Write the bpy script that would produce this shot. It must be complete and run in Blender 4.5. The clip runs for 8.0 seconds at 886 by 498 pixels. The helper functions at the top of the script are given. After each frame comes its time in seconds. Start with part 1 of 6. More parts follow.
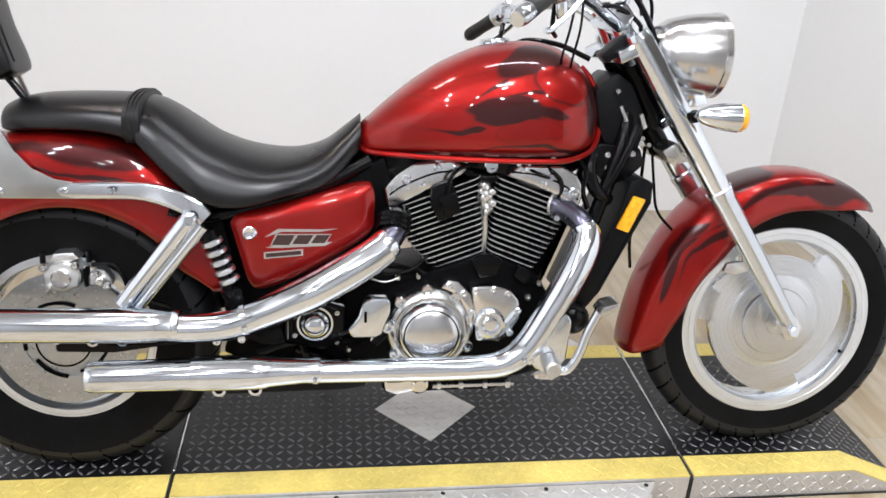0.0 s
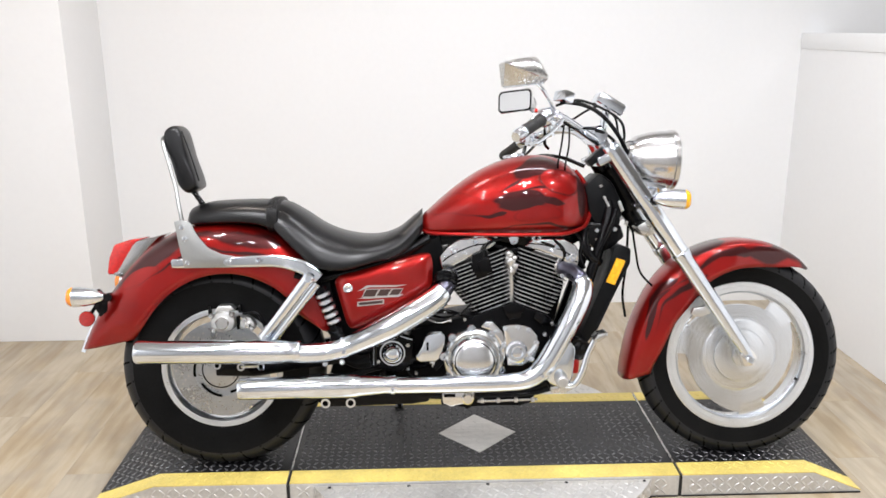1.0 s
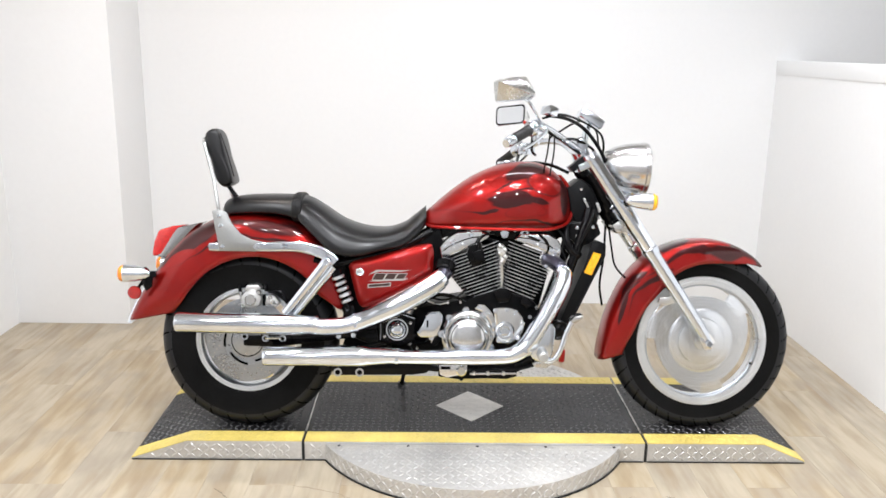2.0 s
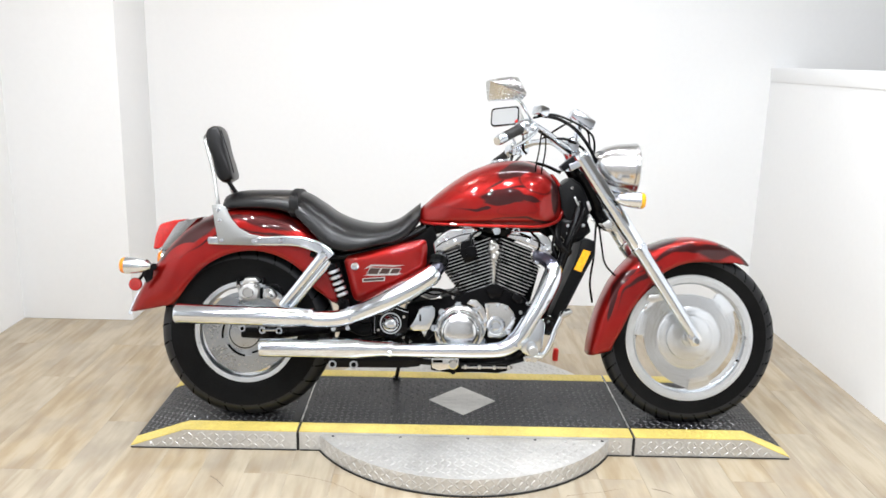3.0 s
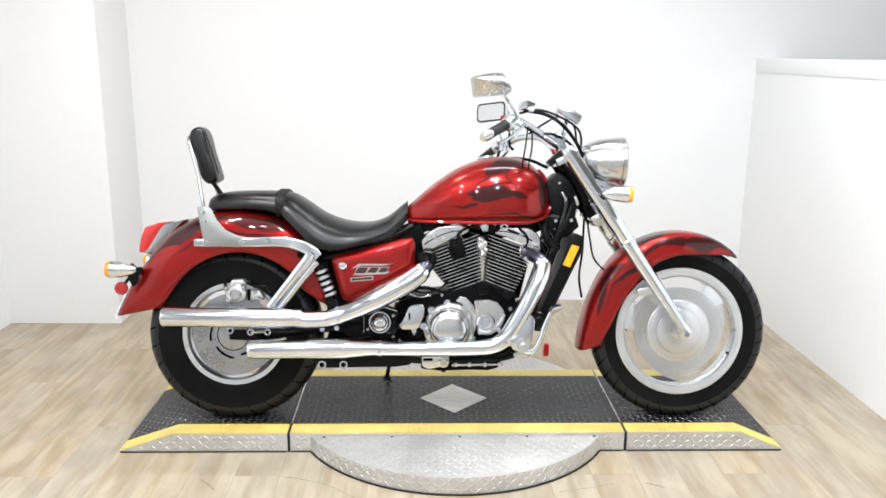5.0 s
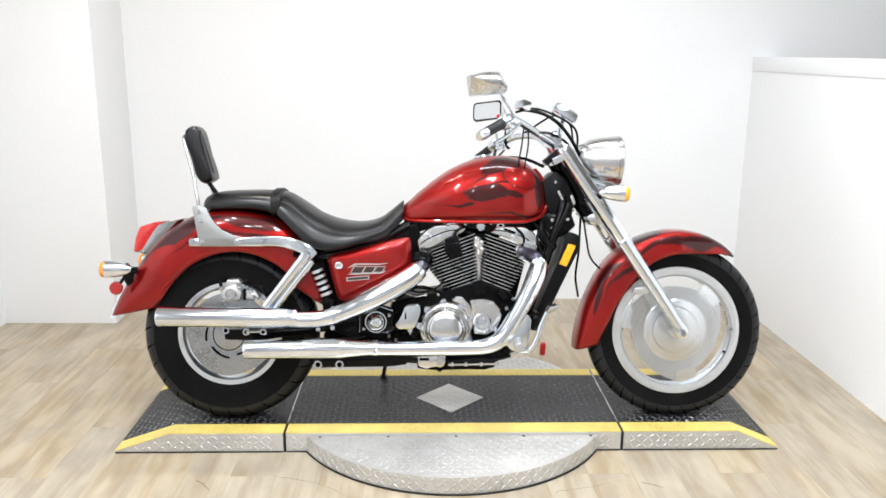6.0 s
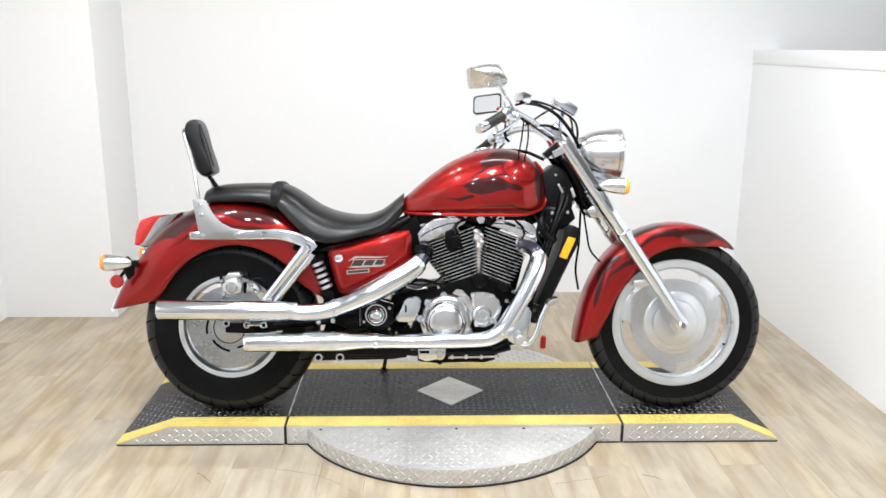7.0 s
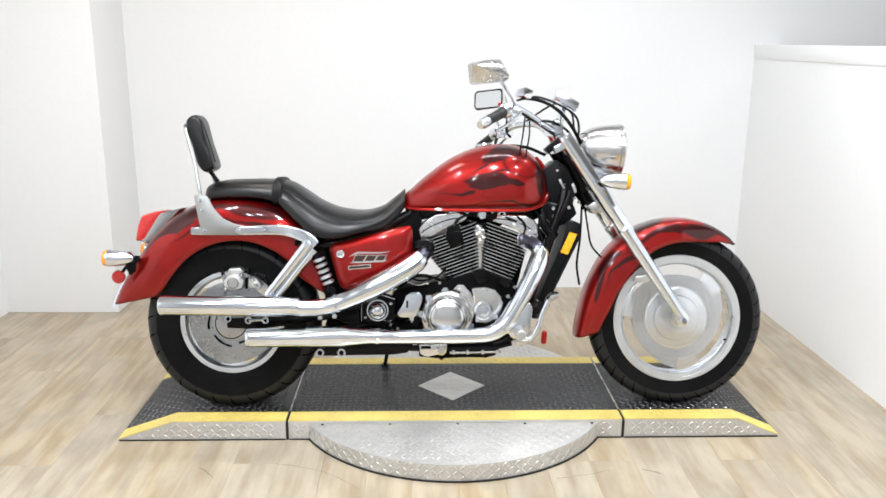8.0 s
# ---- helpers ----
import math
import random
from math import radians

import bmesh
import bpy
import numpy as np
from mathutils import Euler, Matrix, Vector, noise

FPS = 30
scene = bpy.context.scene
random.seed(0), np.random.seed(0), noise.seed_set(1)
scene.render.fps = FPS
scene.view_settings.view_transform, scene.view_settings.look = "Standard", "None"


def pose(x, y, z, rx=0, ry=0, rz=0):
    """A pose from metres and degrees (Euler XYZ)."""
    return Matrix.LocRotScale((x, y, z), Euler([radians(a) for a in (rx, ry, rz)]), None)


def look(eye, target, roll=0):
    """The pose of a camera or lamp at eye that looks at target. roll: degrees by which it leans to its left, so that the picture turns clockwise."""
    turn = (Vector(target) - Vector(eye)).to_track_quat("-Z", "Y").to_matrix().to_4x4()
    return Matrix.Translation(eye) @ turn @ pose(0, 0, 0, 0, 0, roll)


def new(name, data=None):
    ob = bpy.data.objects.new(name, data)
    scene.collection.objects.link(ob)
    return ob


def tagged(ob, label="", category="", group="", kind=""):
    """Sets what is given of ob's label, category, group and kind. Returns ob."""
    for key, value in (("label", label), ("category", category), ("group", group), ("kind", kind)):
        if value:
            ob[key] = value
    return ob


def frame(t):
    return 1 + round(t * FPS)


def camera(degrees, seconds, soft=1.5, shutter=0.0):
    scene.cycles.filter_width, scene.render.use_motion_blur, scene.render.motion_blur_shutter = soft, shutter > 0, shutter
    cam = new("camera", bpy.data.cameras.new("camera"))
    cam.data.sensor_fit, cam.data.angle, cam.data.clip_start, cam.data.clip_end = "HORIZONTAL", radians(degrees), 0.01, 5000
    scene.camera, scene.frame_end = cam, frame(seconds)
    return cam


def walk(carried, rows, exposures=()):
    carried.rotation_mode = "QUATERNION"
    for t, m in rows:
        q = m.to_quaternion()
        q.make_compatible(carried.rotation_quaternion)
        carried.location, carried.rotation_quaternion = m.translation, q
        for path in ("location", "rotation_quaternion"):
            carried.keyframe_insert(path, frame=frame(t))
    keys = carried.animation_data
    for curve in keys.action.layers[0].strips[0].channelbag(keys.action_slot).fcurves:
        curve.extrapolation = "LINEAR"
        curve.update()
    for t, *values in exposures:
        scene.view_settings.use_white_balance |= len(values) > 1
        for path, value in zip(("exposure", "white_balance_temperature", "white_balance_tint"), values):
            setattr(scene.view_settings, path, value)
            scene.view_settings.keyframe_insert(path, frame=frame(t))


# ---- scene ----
cam = camera(57.0, 8.0, 1.6)
PATH = [
    (0, (0.592, -1.614, 1.354), (0.847, 0.183, 0.515), 3.3),
    (0.1, (0.539, -1.697, 1.34), (0.798, 0.114, 0.533), 3.6),
    (0.2, (0.54, -1.777, 1.376), (0.711, 0.067, 0.622), 2.1),
    (0.3, (0.582, -1.841, 1.405), (0.69, 0.022, 0.685), 0.9),
    (0.4, (0.591, -1.943, 1.377), (0.665, -0.045, 0.75), 1.5),
    (0.5, (0.607, -2.018, 1.393), (0.64, -0.11, 0.794), 1.9),
    (0.6, (0.609, -2.104, 1.4), (0.62, -0.199, 0.79), 2.2),
    (0.7, (0.603, -2.178, 1.396), (0.58, -0.277, 0.774), 1.2),
    (0.8, (0.599, -2.257, 1.392), (0.611, -0.336, 0.835), 1.3),
    (0.9, (0.617, -2.334, 1.392), (0.666, -0.401, 0.881), 0.3),
    (1, (0.626, -2.395, 1.415), (0.686, -0.466, 0.893), -0.3),
    (1.1, (0.641, -2.471, 1.397), (0.696, -0.545, 0.863), 0.4),
    (1.2, (0.588, -2.528, 1.41), (0.654, -0.61, 0.847), 2.2),
    (1.3, (0.58, -2.589, 1.396), (0.629, -0.672, 0.826), 1.6),
    (1.4, (0.573, -2.63, 1.41), (0.609, -0.706, 0.864), 0.9),
    (1.5, (0.558, -2.668, 1.428), (0.614, -0.734, 0.921), 0.4),
    (1.6, (0.566, -2.694, 1.434), (0.629, -0.759, 0.932), 0.3),
    (1.7, (0.59, -2.722, 1.436), (0.654, -0.787, 0.938), 0.7),
    (1.8, (0.607, -2.752, 1.422), (0.669, -0.812, 0.937), 0.8),
    (1.9, (0.628, -2.771, 1.423), (0.67, -0.833, 0.928), 0.8),
    (2, (0.639, -2.788, 1.428), (0.682, -0.847, 0.946), 1.0),
    (2.2, (0.669, -2.818, 1.421), (0.72, -0.874, 0.953), 1.4),
    (3.3, (0.685, -2.871, 1.394), (0.705, -0.924, 0.937), 1.3),
    (3.5, (0.686, -2.855, 1.416), (0.704, -0.913, 0.94), 1.2),
    (3.7, (0.685, -2.858, 1.402), (0.721, -0.916, 0.924), 0.9),
    (4, (0.685, -2.854, 1.405), (0.739, -0.913, 0.925), 1.1),
    (4.2, (0.693, -2.859, 1.403), (0.74, -0.917, 0.925), 0.7),
    (4.5, (0.687, -2.854, 1.411), (0.74, -0.913, 0.933), 0.5),
    (4.7, (0.69, -2.854, 1.401), (0.741, -0.91, 0.934), 0.5),
    (5.8, (0.691, -2.846, 1.401), (0.753, -0.904, 0.926), 0.6),
    (6, (0.694, -2.845, 1.402), (0.754, -0.902, 0.93), 0.5),
    (6.5, (0.695, -2.846, 1.403), (0.754, -0.905, 0.923), 0.4),
    (7, (0.698, -2.849, 1.397), (0.755, -0.909, 0.912), 0.4),
    (7.2, (0.694, -2.852, 1.398), (0.758, -0.912, 0.916), 0.4),
    (7.5, (0.699, -2.853, 1.399), (0.758, -0.913, 0.915), 0.3),
    (8, (0.693, -2.851, 1.4), (0.75, -0.915, 0.903), 0.4),
]
EXPOSURES = [(0, -1.29, 6500, 13), (0.5, -1.22, 6640, 13), (1, -1.17, 6660, 13), (1.5, -1.13, 6620, 13), (2, -1.11, 6600, 12), (3.5, -1.04, 6500, 10), (6, -1.05, 6500, 10), (8, -1.10, 6500, 10)]
walk(cam, [(t, look(eye, target, roll)) for t, eye, target, roll in PATH], EXPOSURES)

# ---- world and light ----
world = bpy.data.worlds.new("world")
scene.world = world
world.use_nodes = True
world.node_tree.nodes["Background"].inputs[0].default_value = (0.9, 0.93, 1.0, 1)
world.node_tree.nodes["Background"].inputs[1].default_value = 0.1


def area_lamp(name, x, y, z, sx, sy, watts, rx=0, ry=0, color=(0.90, 0.94, 0.99)):
    data = bpy.data.lights.new(name, "AREA")
    data.shape, data.size, data.size_y, data.energy, data.color = "RECTANGLE", sx, sy, watts, color
    ob = new(name, data)
    ob.matrix_world = pose(x, y, z, rx, ry, 0)
    return ob


CEIL = 2.75
# (x, y, length, width): two short tubes over the bike, the rest small square panels
TUBES = [(0.75, -0.95, 0.34, 0.05), (0.75, -1.12, 0.34, 0.05)]
# The last three panels, behind the camera, are added for frontal fill.
TUBES += [(x, y, 0.10, 0.10) for x, y in ((0.72, -1.45), (1.75, -0.95), (-0.35, -0.85), (-0.55, -1.25), (1.3, -2.2), (0.0, -2.2), (-0.9, -2.3), (2.0, -2.4), (1.55, 0.05),
                                          (0.6, -3.0), (-0.5, -3.7), (1.7, -3.7))]
# Tubes added to brighten the back wall and next bay, one tinted warm.
TUBES += [(1.0, 0.40, 0.90, 0.06), (2.2, 0.40, 0.45, 0.06), (3.3, 0.45, 0.60, 0.06), (-0.2, 0.45, 0.45, 0.06)]
for tx, ty, tl, tw in TUBES:
    area_lamp("ceiling_lamp", tx, ty, CEIL - 0.09, tl, tw, 30 if -2.9 < ty < 0 else 21 if ty > 0 else 40,
              color=(1.0, 0.90, 0.82) if tx < 0 < ty else (0.90, 0.94, 0.99))

# ---- small tools ----


def node_mat(name):
    m = bpy.data.materials.new(name)
    m.use_nodes = True
    nt = m.node_tree
    return m, nt, nt.nodes["Principled BSDF"]


def add(nt, kind, **settings):
    n = nt.nodes.new(kind)
    for key, value in settings.items():
        n.inputs[key].default_value = value
    return n


def math_node(nt, op, a, b=None, c=None, clamp=False):
    n = nt.nodes.new("ShaderNodeMath")
    n.operation, n.use_clamp = op, clamp
    for i, value in enumerate((a, b, c)):
        if value is None:
            continue
        if isinstance(value, (int, float)):
            n.inputs[i].default_value = value
        else:
            nt.links.new(value, n.inputs[i])
    return n.outputs[0]


def noise_node(nt, scale, detail=4.0, stretch=None, generated=False):
    tc = nt.nodes.new("ShaderNodeTexCoord")
    src = tc.outputs["Generated" if generated else "Object"]
    if stretch:
        mp = nt.nodes.new("ShaderNodeMapping")
        mp.inputs["Scale"].default_value = stretch
        nt.links.new(src, mp.inputs["Vector"])
        src = mp.outputs[0]
    n = add(nt, "ShaderNodeTexNoise", Scale=scale, Detail=detail)
    nt.links.new(src, n.inputs["Vector"])
    return n.outputs["Fac"]


def blend(nt, fac, a, b):
    n = nt.nodes.new("ShaderNodeMix")
    n.data_type = "RGBA"
    if isinstance(fac, (int, float)):
        n.inputs[0].default_value = fac
    else:
        nt.links.new(fac, n.inputs[0])
    for i, value in ((6, a), (7, b)):
        if isinstance(value, tuple):
            n.inputs[i].default_value = (*value[:3], 1)
        else:
            nt.links.new(value, n.inputs[i])
    return n.outputs[2]


def span(nt, value, lo, hi, out_lo=0.0, out_hi=1.0):
    n = nt.nodes.new("ShaderNodeMapRange")
    nt.links.new(value, n.inputs[0])
    for i, v in enumerate((lo, hi, out_lo, out_hi)):
        n.inputs[i + 1].default_value = v
    return n.outputs[0]


def surface(name, base, rough=0.5, metal=0.0, vary=0.15, scale=6.0, fine=90.0, bump=0.0, bump_scale=300.0, coat=0.0,
            rough_vary=0.08, stretch=None, specular=0.5):
    """A plain material with two scales of variation in colour and gloss and a fine relief."""
    m, nt, p = node_mat(name)
    big, small = noise_node(nt, scale, 5.0, stretch), noise_node(nt, fine, 3.0, stretch)
    both = math_node(nt, "ADD", math_node(nt, "MULTIPLY", big, 0.65), math_node(nt, "MULTIPLY", small, 0.35))
    f = span(nt, both, 0.3, 0.7)
    dark = tuple(c * (1 - vary) for c in base)
    light = tuple(min(1.0, c * (1 + vary)) for c in base)
    nt.links.new(blend(nt, f, dark, light), p.inputs["Base Color"])
    nt.links.new(span(nt, both, 0.3, 0.7, max(0.01, rough - rough_vary), min(1.0, rough + rough_vary)), p.inputs["Roughness"])
    p.inputs["Metallic"].default_value = metal
    p.inputs["Coat Weight"].default_value = coat
    p.inputs["Coat Roughness"].default_value = 0.03
    p.inputs["Specular IOR Level"].default_value = specular
    if bump:
        b = nt.nodes.new("ShaderNodeBump")
        b.inputs["Strength"].default_value, b.inputs["Distance"].default_value = bump, 0.001
        nt.links.new(noise_node(nt, bump_scale, 3.0, stretch), b.inputs["Height"])
        nt.links.new(b.outputs[0], p.inputs["Normal"])
    return m


def flame_paint(name, licks, centre=None, darks=(), tongues=()):
    """Candy red lacquer with dark flame licks: (head, height, length, half height, slope); with a centre they run round it.
    darks are dark patches and tongues the red lobes that cut into them: (along, up, half length, half height, slope)."""
    m, nt, p = node_mat(name)
    tc = nt.nodes.new("ShaderNodeTexCoord")
    sep = nt.nodes.new("ShaderNodeSeparateXYZ")
    nt.links.new(tc.outputs["Object"], sep.inputs[0])
    u, w = sep.outputs[0], sep.outputs[2]
    if centre:
        du, dw = math_node(nt, "SUBTRACT", u, centre[0]), math_node(nt, "SUBTRACT", w, centre[1])
        u = math_node(nt, "MULTIPLY", math_node(nt, "ARCTAN2", du, dw), 0.33)
        w = math_node(nt, "SQRT", math_node(nt, "ADD", math_node(nt, "MULTIPLY", du, du), math_node(nt, "MULTIPLY", dw, dw)))
    sway = math_node(nt, "MULTIPLY", math_node(nt, "SINE", math_node(nt, "MULTIPLY", u, 24.0)), 0.009)
    wob = math_node(nt, "MULTIPLY", math_node(nt, "SUBTRACT", noise_node(nt, 14.0, 1.0), 0.5), 0.022)
    w = math_node(nt, "ADD", math_node(nt, "ADD", w, sway), wob)
    mask = None
    for hu, hw, length, half, slope in licks:
        x = math_node(nt, "DIVIDE", math_node(nt, "SUBTRACT", u, hu), length)
        lean = math_node(nt, "MULTIPLY_ADD", math_node(nt, "SUBTRACT", u, hu), slope, hw)
        y = math_node(nt, "ABSOLUTE", math_node(nt, "DIVIDE", math_node(nt, "SUBTRACT", w, lean), half))
        tail = math_node(nt, "POWER", math_node(nt, "ADD", x, 1.0, clamp=True), 1.35)
        nose = math_node(nt, "MULTIPLY", math_node(nt, "MAXIMUM", x, 0.0), length / half * 0.42)
        head = math_node(nt, "SUBTRACT", 1.0, math_node(nt, "MULTIPLY", nose, nose), clamp=True)
        d = math_node(nt, "SUBTRACT", math_node(nt, "MULTIPLY", tail, head), y)
        mask = d if mask is None else math_node(nt, "MAXIMUM", mask, d)
    dark = span(nt, mask, -0.04, 0.30)

    def lobe(cu, cw, ru, rw, slope):
        x = math_node(nt, "DIVIDE", math_node(nt, "SUBTRACT", u, cu), ru)
        lean = math_node(nt, "MULTIPLY_ADD", math_node(nt, "SUBTRACT", u, cu), slope, cw)
        y = math_node(nt, "DIVIDE", math_node(nt, "SUBTRACT", w, lean), rw)
        r = math_node(nt, "SQRT", math_node(nt, "ADD", math_node(nt, "MULTIPLY", x, x), math_node(nt, "MULTIPLY", y, y)))
        return math_node(nt, "SUBTRACT", 1.0, r)

    for row in darks:
        dark = math_node(nt, "MAXIMUM", dark, span(nt, lobe(*row), 0.0, 0.16))
    for k, row in enumerate(tongues):
        rim = 0.8 if centre is None and k + 1 == len(tongues) else 0.25
        f = lobe(*row)
        edge = math_node(nt, "SUBTRACT", span(nt, f, -0.20, -0.05, 0.0, rim), span(nt, f, -0.05, 0.03, 0.0, rim), clamp=True)
        keep = span(nt, f, -0.04, 0.10, 1.0, 0.0)
        dark = math_node(nt, "MAXIMUM", math_node(nt, "MULTIPLY", dark, keep), edge)
    flake = noise_node(nt, 2200.0, 1.0)
    cloud = noise_node(nt, 9.0, 3.0)
    red = blend(nt, span(nt, cloud, 0.35, 0.65), (0.235, 0.0048, 0.0042), (0.30, 0.0075, 0.006))
    red = blend(nt, span(nt, flake, 0.45, 0.75, 0.0, 0.30), red, (0.46, 0.022, 0.014))
    col = blend(nt, dark, red, (0.046, 0.0070, 0.0072))
    nt.links.new(col, p.inputs["Base Color"])
    p.inputs["Metallic"].default_value = 0.62
    p.inputs["Roughness"].default_value = 0.36
    p.inputs["Coat Weight"].default_value = 0.7
    p.inputs["Coat Roughness"].default_value = 0.015
    p.inputs["Specular IOR Level"].default_value = 0.15
    b = nt.nodes.new("ShaderNodeBump")
    b.inputs["Strength"].default_value, b.inputs["Distance"].default_value = 0.05, 0.001
    nt.links.new(noise_node(nt, 160.0, 2.0), b.inputs["Height"])
    nt.links.new(b.outputs[0], p.inputs["Coat Normal"])
    return m


def lens_mat(name, color, rough=0.12):
    m, nt, p = node_mat(name)
    f = span(nt, noise_node(nt, 120.0, 2.0), 0.4, 0.6)
    nt.links.new(blend(nt, f, tuple(c * 0.8 for c in color), color), p.inputs["Base Color"])
    p.inputs["Roughness"].default_value = rough
    p.inputs["Coat Weight"].default_value = 0.8
    p.inputs["Subsurface Weight"].default_value = 0.25
    p.inputs["Subsurface Radius"].default_value = (0.02, 0.01, 0.004)
    wv = add(nt, "ShaderNodeTexWave", Scale=90.0)
    tc = nt.nodes.new("ShaderNodeTexCoord")
    nt.links.new(tc.outputs["Object"], wv.inputs["Vector"])
    b = nt.nodes.new("ShaderNodeBump")
    b.inputs["Strength"].default_value, b.inputs["Distance"].default_value = 0.3, 0.001
    nt.links.new(wv.outputs["Fac"], b.inputs["Height"])
    nt.links.new(b.outputs[0], p.inputs["Normal"])
    return m


def plank_mat():
    """Pale oak vinyl plank: each plank takes its own tone, with grain along it and soft darker clouds."""
    m, nt, p = node_mat("pale_oak_plank")
    info = nt.nodes.new("ShaderNodeObjectInfo")
    rnd = info.outputs["Random"]
    tc = nt.nodes.new("ShaderNodeTexCoord")
    off = nt.nodes.new("ShaderNodeVectorMath")
    off.operation = "ADD"
    comb = nt.nodes.new("ShaderNodeCombineXYZ")
    for i in range(3):
        nt.links.new(math_node(nt, "MULTIPLY", rnd, 31.0 + 17 * i), comb.inputs[i])
    nt.links.new(tc.outputs["Object"], off.inputs[0])
    nt.links.new(comb.outputs[0], off.inputs[1])

    def grain(scale, stretch, detail):
        mp = nt.nodes.new("ShaderNodeMapping")
        mp.inputs["Scale"].default_value = stretch
        nt.links.new(off.outputs[0], mp.inputs["Vector"])
        n = add(nt, "ShaderNodeTexNoise", Scale=scale, Detail=detail)
        nt.links.new(mp.outputs[0], n.inputs["Vector"])
        return n.outputs["Fac"]
    fine, cloud = grain(40.0, (1.0, 0.06, 1.0), 5.0), grain(6.0, (3.0, 0.55, 1.0), 6.0)
    blot = grain(5.0, (1.6, 0.9, 1.0), 3.0)
    tone = blend(nt, rnd, (0.400, 0.312, 0.195), (0.375, 0.325, 0.250))
    tone = blend(nt, span(nt, cloud, 0.44, 0.60, 0.0, 0.65), tone, (0.49, 0.425, 0.320))
    tone = blend(nt, span(nt, blot, 0.36, 0.54, 0.6, 0.0), tone, (0.315, 0.265, 0.205))
    tone = blend(nt, span(nt, cloud, 0.30, 0.46, 0.6, 0.0), tone, (0.295, 0.215, 0.125))
    tone = blend(nt, span(nt, fine, 0.50, 0.72, 0.0, 0.38), tone, (0.29, 0.225, 0.150))
    nt.links.new(tone, p.inputs["Base Color"])
    nt.links.new(span(nt, fine, 0.3, 0.7, 0.30, 0.48), p.inputs["Roughness"])
    b = nt.nodes.new("ShaderNodeBump")
    b.inputs["Strength"].default_value, b.inputs["Distance"].default_value = 0.25, 0.001
    nt.links.new(fine, b.inputs["Height"])
    nt.links.new(b.outputs[0], p.inputs["Normal"])
    return m


def brushed(name, base, centre=None, rough=0.28):
    """Machined aluminium; with a centre the tool marks run round it."""
    m, nt, p = node_mat(name)
    tc = nt.nodes.new("ShaderNodeTexCoord")
    if centre:
        sep = nt.nodes.new("ShaderNodeSeparateXYZ")
        nt.links.new(tc.outputs["Object"], sep.inputs[0])
        du, dw = math_node(nt, "SUBTRACT", sep.outputs[0], centre[0]), math_node(nt, "SUBTRACT", sep.outputs[2], centre[1])
        r = math_node(nt, "SQRT", math_node(nt, "ADD", math_node(nt, "MULTIPLY", du, du), math_node(nt, "MULTIPLY", dw, dw)))
        n = nt.nodes.new("ShaderNodeTexNoise")
        n.noise_dimensions = "1D"
        nt.links.new(r, n.inputs["W"])
        n.inputs["Scale"].default_value, n.inputs["Detail"].default_value = 700.0, 3.0
        fac = n.outputs["Fac"]
        turn = nt.nodes.new("ShaderNodeTangent")
        turn.direction_type, turn.axis = "RADIAL", "Y"
        nt.links.new(turn.outputs[0], p.inputs["Tangent"])
        p.inputs["Anisotropic"].default_value = 0.75
    else:
        fac = noise_node(nt, 60.0, 4.0, (1.0, 1.0, 12.0))
    f = span(nt, fac, 0.35, 0.65)
    nt.links.new(blend(nt, f, tuple(c * 0.86 for c in base), base), p.inputs["Base Color"])
    p.inputs["Metallic"].default_value = 1.0
    nt.links.new(span(nt, fac, 0.3, 0.7, rough - 0.07, rough + 0.07), p.inputs["Roughness"])
    b = nt.nodes.new("ShaderNodeBump")
    b.inputs["Strength"].default_value, b.inputs["Distance"].default_value = 0.12, 0.0004
    nt.links.new(fac, b.inputs["Height"])
    nt.links.new(b.outputs[0], p.inputs["Normal"])
    return m


REAR, FRONT = (0.010, 0.318), (1.650, 0.325)

CHROME = surface("chrome", (0.79, 0.84, 0.905), 0.11, 1.0, 0.04, 12.0, 160.0, 0.009, 40.0, rough_vary=0.035)
STEEL = surface("satin_steel", (0.66, 0.66, 0.65), 0.27, 1.0, 0.04, 6.0, 60.0, 0.0, 300.0, rough_vary=0.02)
ALLOY = surface("cast_alloy", (0.72, 0.72, 0.71), 0.34, 1.0, 0.12, 14.0, 220.0, 0.25, 400.0)
FIN_EDGE = surface("polished_fin_edge", (0.64, 0.645, 0.65), 0.30, 0.7, 0.10, 30.0, 260.0, 0.1)
BLACK = surface("black_enamel", (0.0026, 0.0026, 0.003), 0.17, 0.0, 0.35, 18.0, 160.0, 0.06, 250.0, rough_vary=0.06, specular=0.16)
BLUED = surface("heat_blued_steel", (0.13, 0.13, 0.17), 0.30, 1.0, 0.3, 14.0, 120.0, 0.05)
STEEL_DARK = surface("dull_chrome", (0.46, 0.465, 0.47), 0.17, 1.0, 0.08, 8.0, 120.0, 0.0)
CASE_BLACK = surface("black_engine_casting", (0.0024, 0.0024, 0.0027), 0.40, 0.0, 0.4, 20.0, 220.0, 0.4, 350.0, specular=0.05)
RUBBER = surface("tyre_rubber", (0.0062, 0.0062, 0.0064), 0.45, 0.0, 0.4, 8.0, 140.0, 0.2, 500.0, specular=0.06)
# Paler, bluish rubber: light grazing the tread is put into its colour.
TYRE_TREAD = surface("lit_tread_rubber", (0.0090, 0.0095, 0.011), 0.42, 0.0, 0.35, 9.0, 160.0, 0.15, 500.0, specular=0.32)
GRIP_RUBBER = surface("grip_rubber", (0.010, 0.010, 0.010), 0.5, 0.0, 0.3, 30.0, 200.0, 0.5, 700.0)
LEATHER = surface("black_vinyl", (0.0020, 0.0020, 0.0027), 0.31, 0.0, 0.2, 6.0, 120.0, 0.05, 900.0, rough_vary=0.05, specular=0.45)
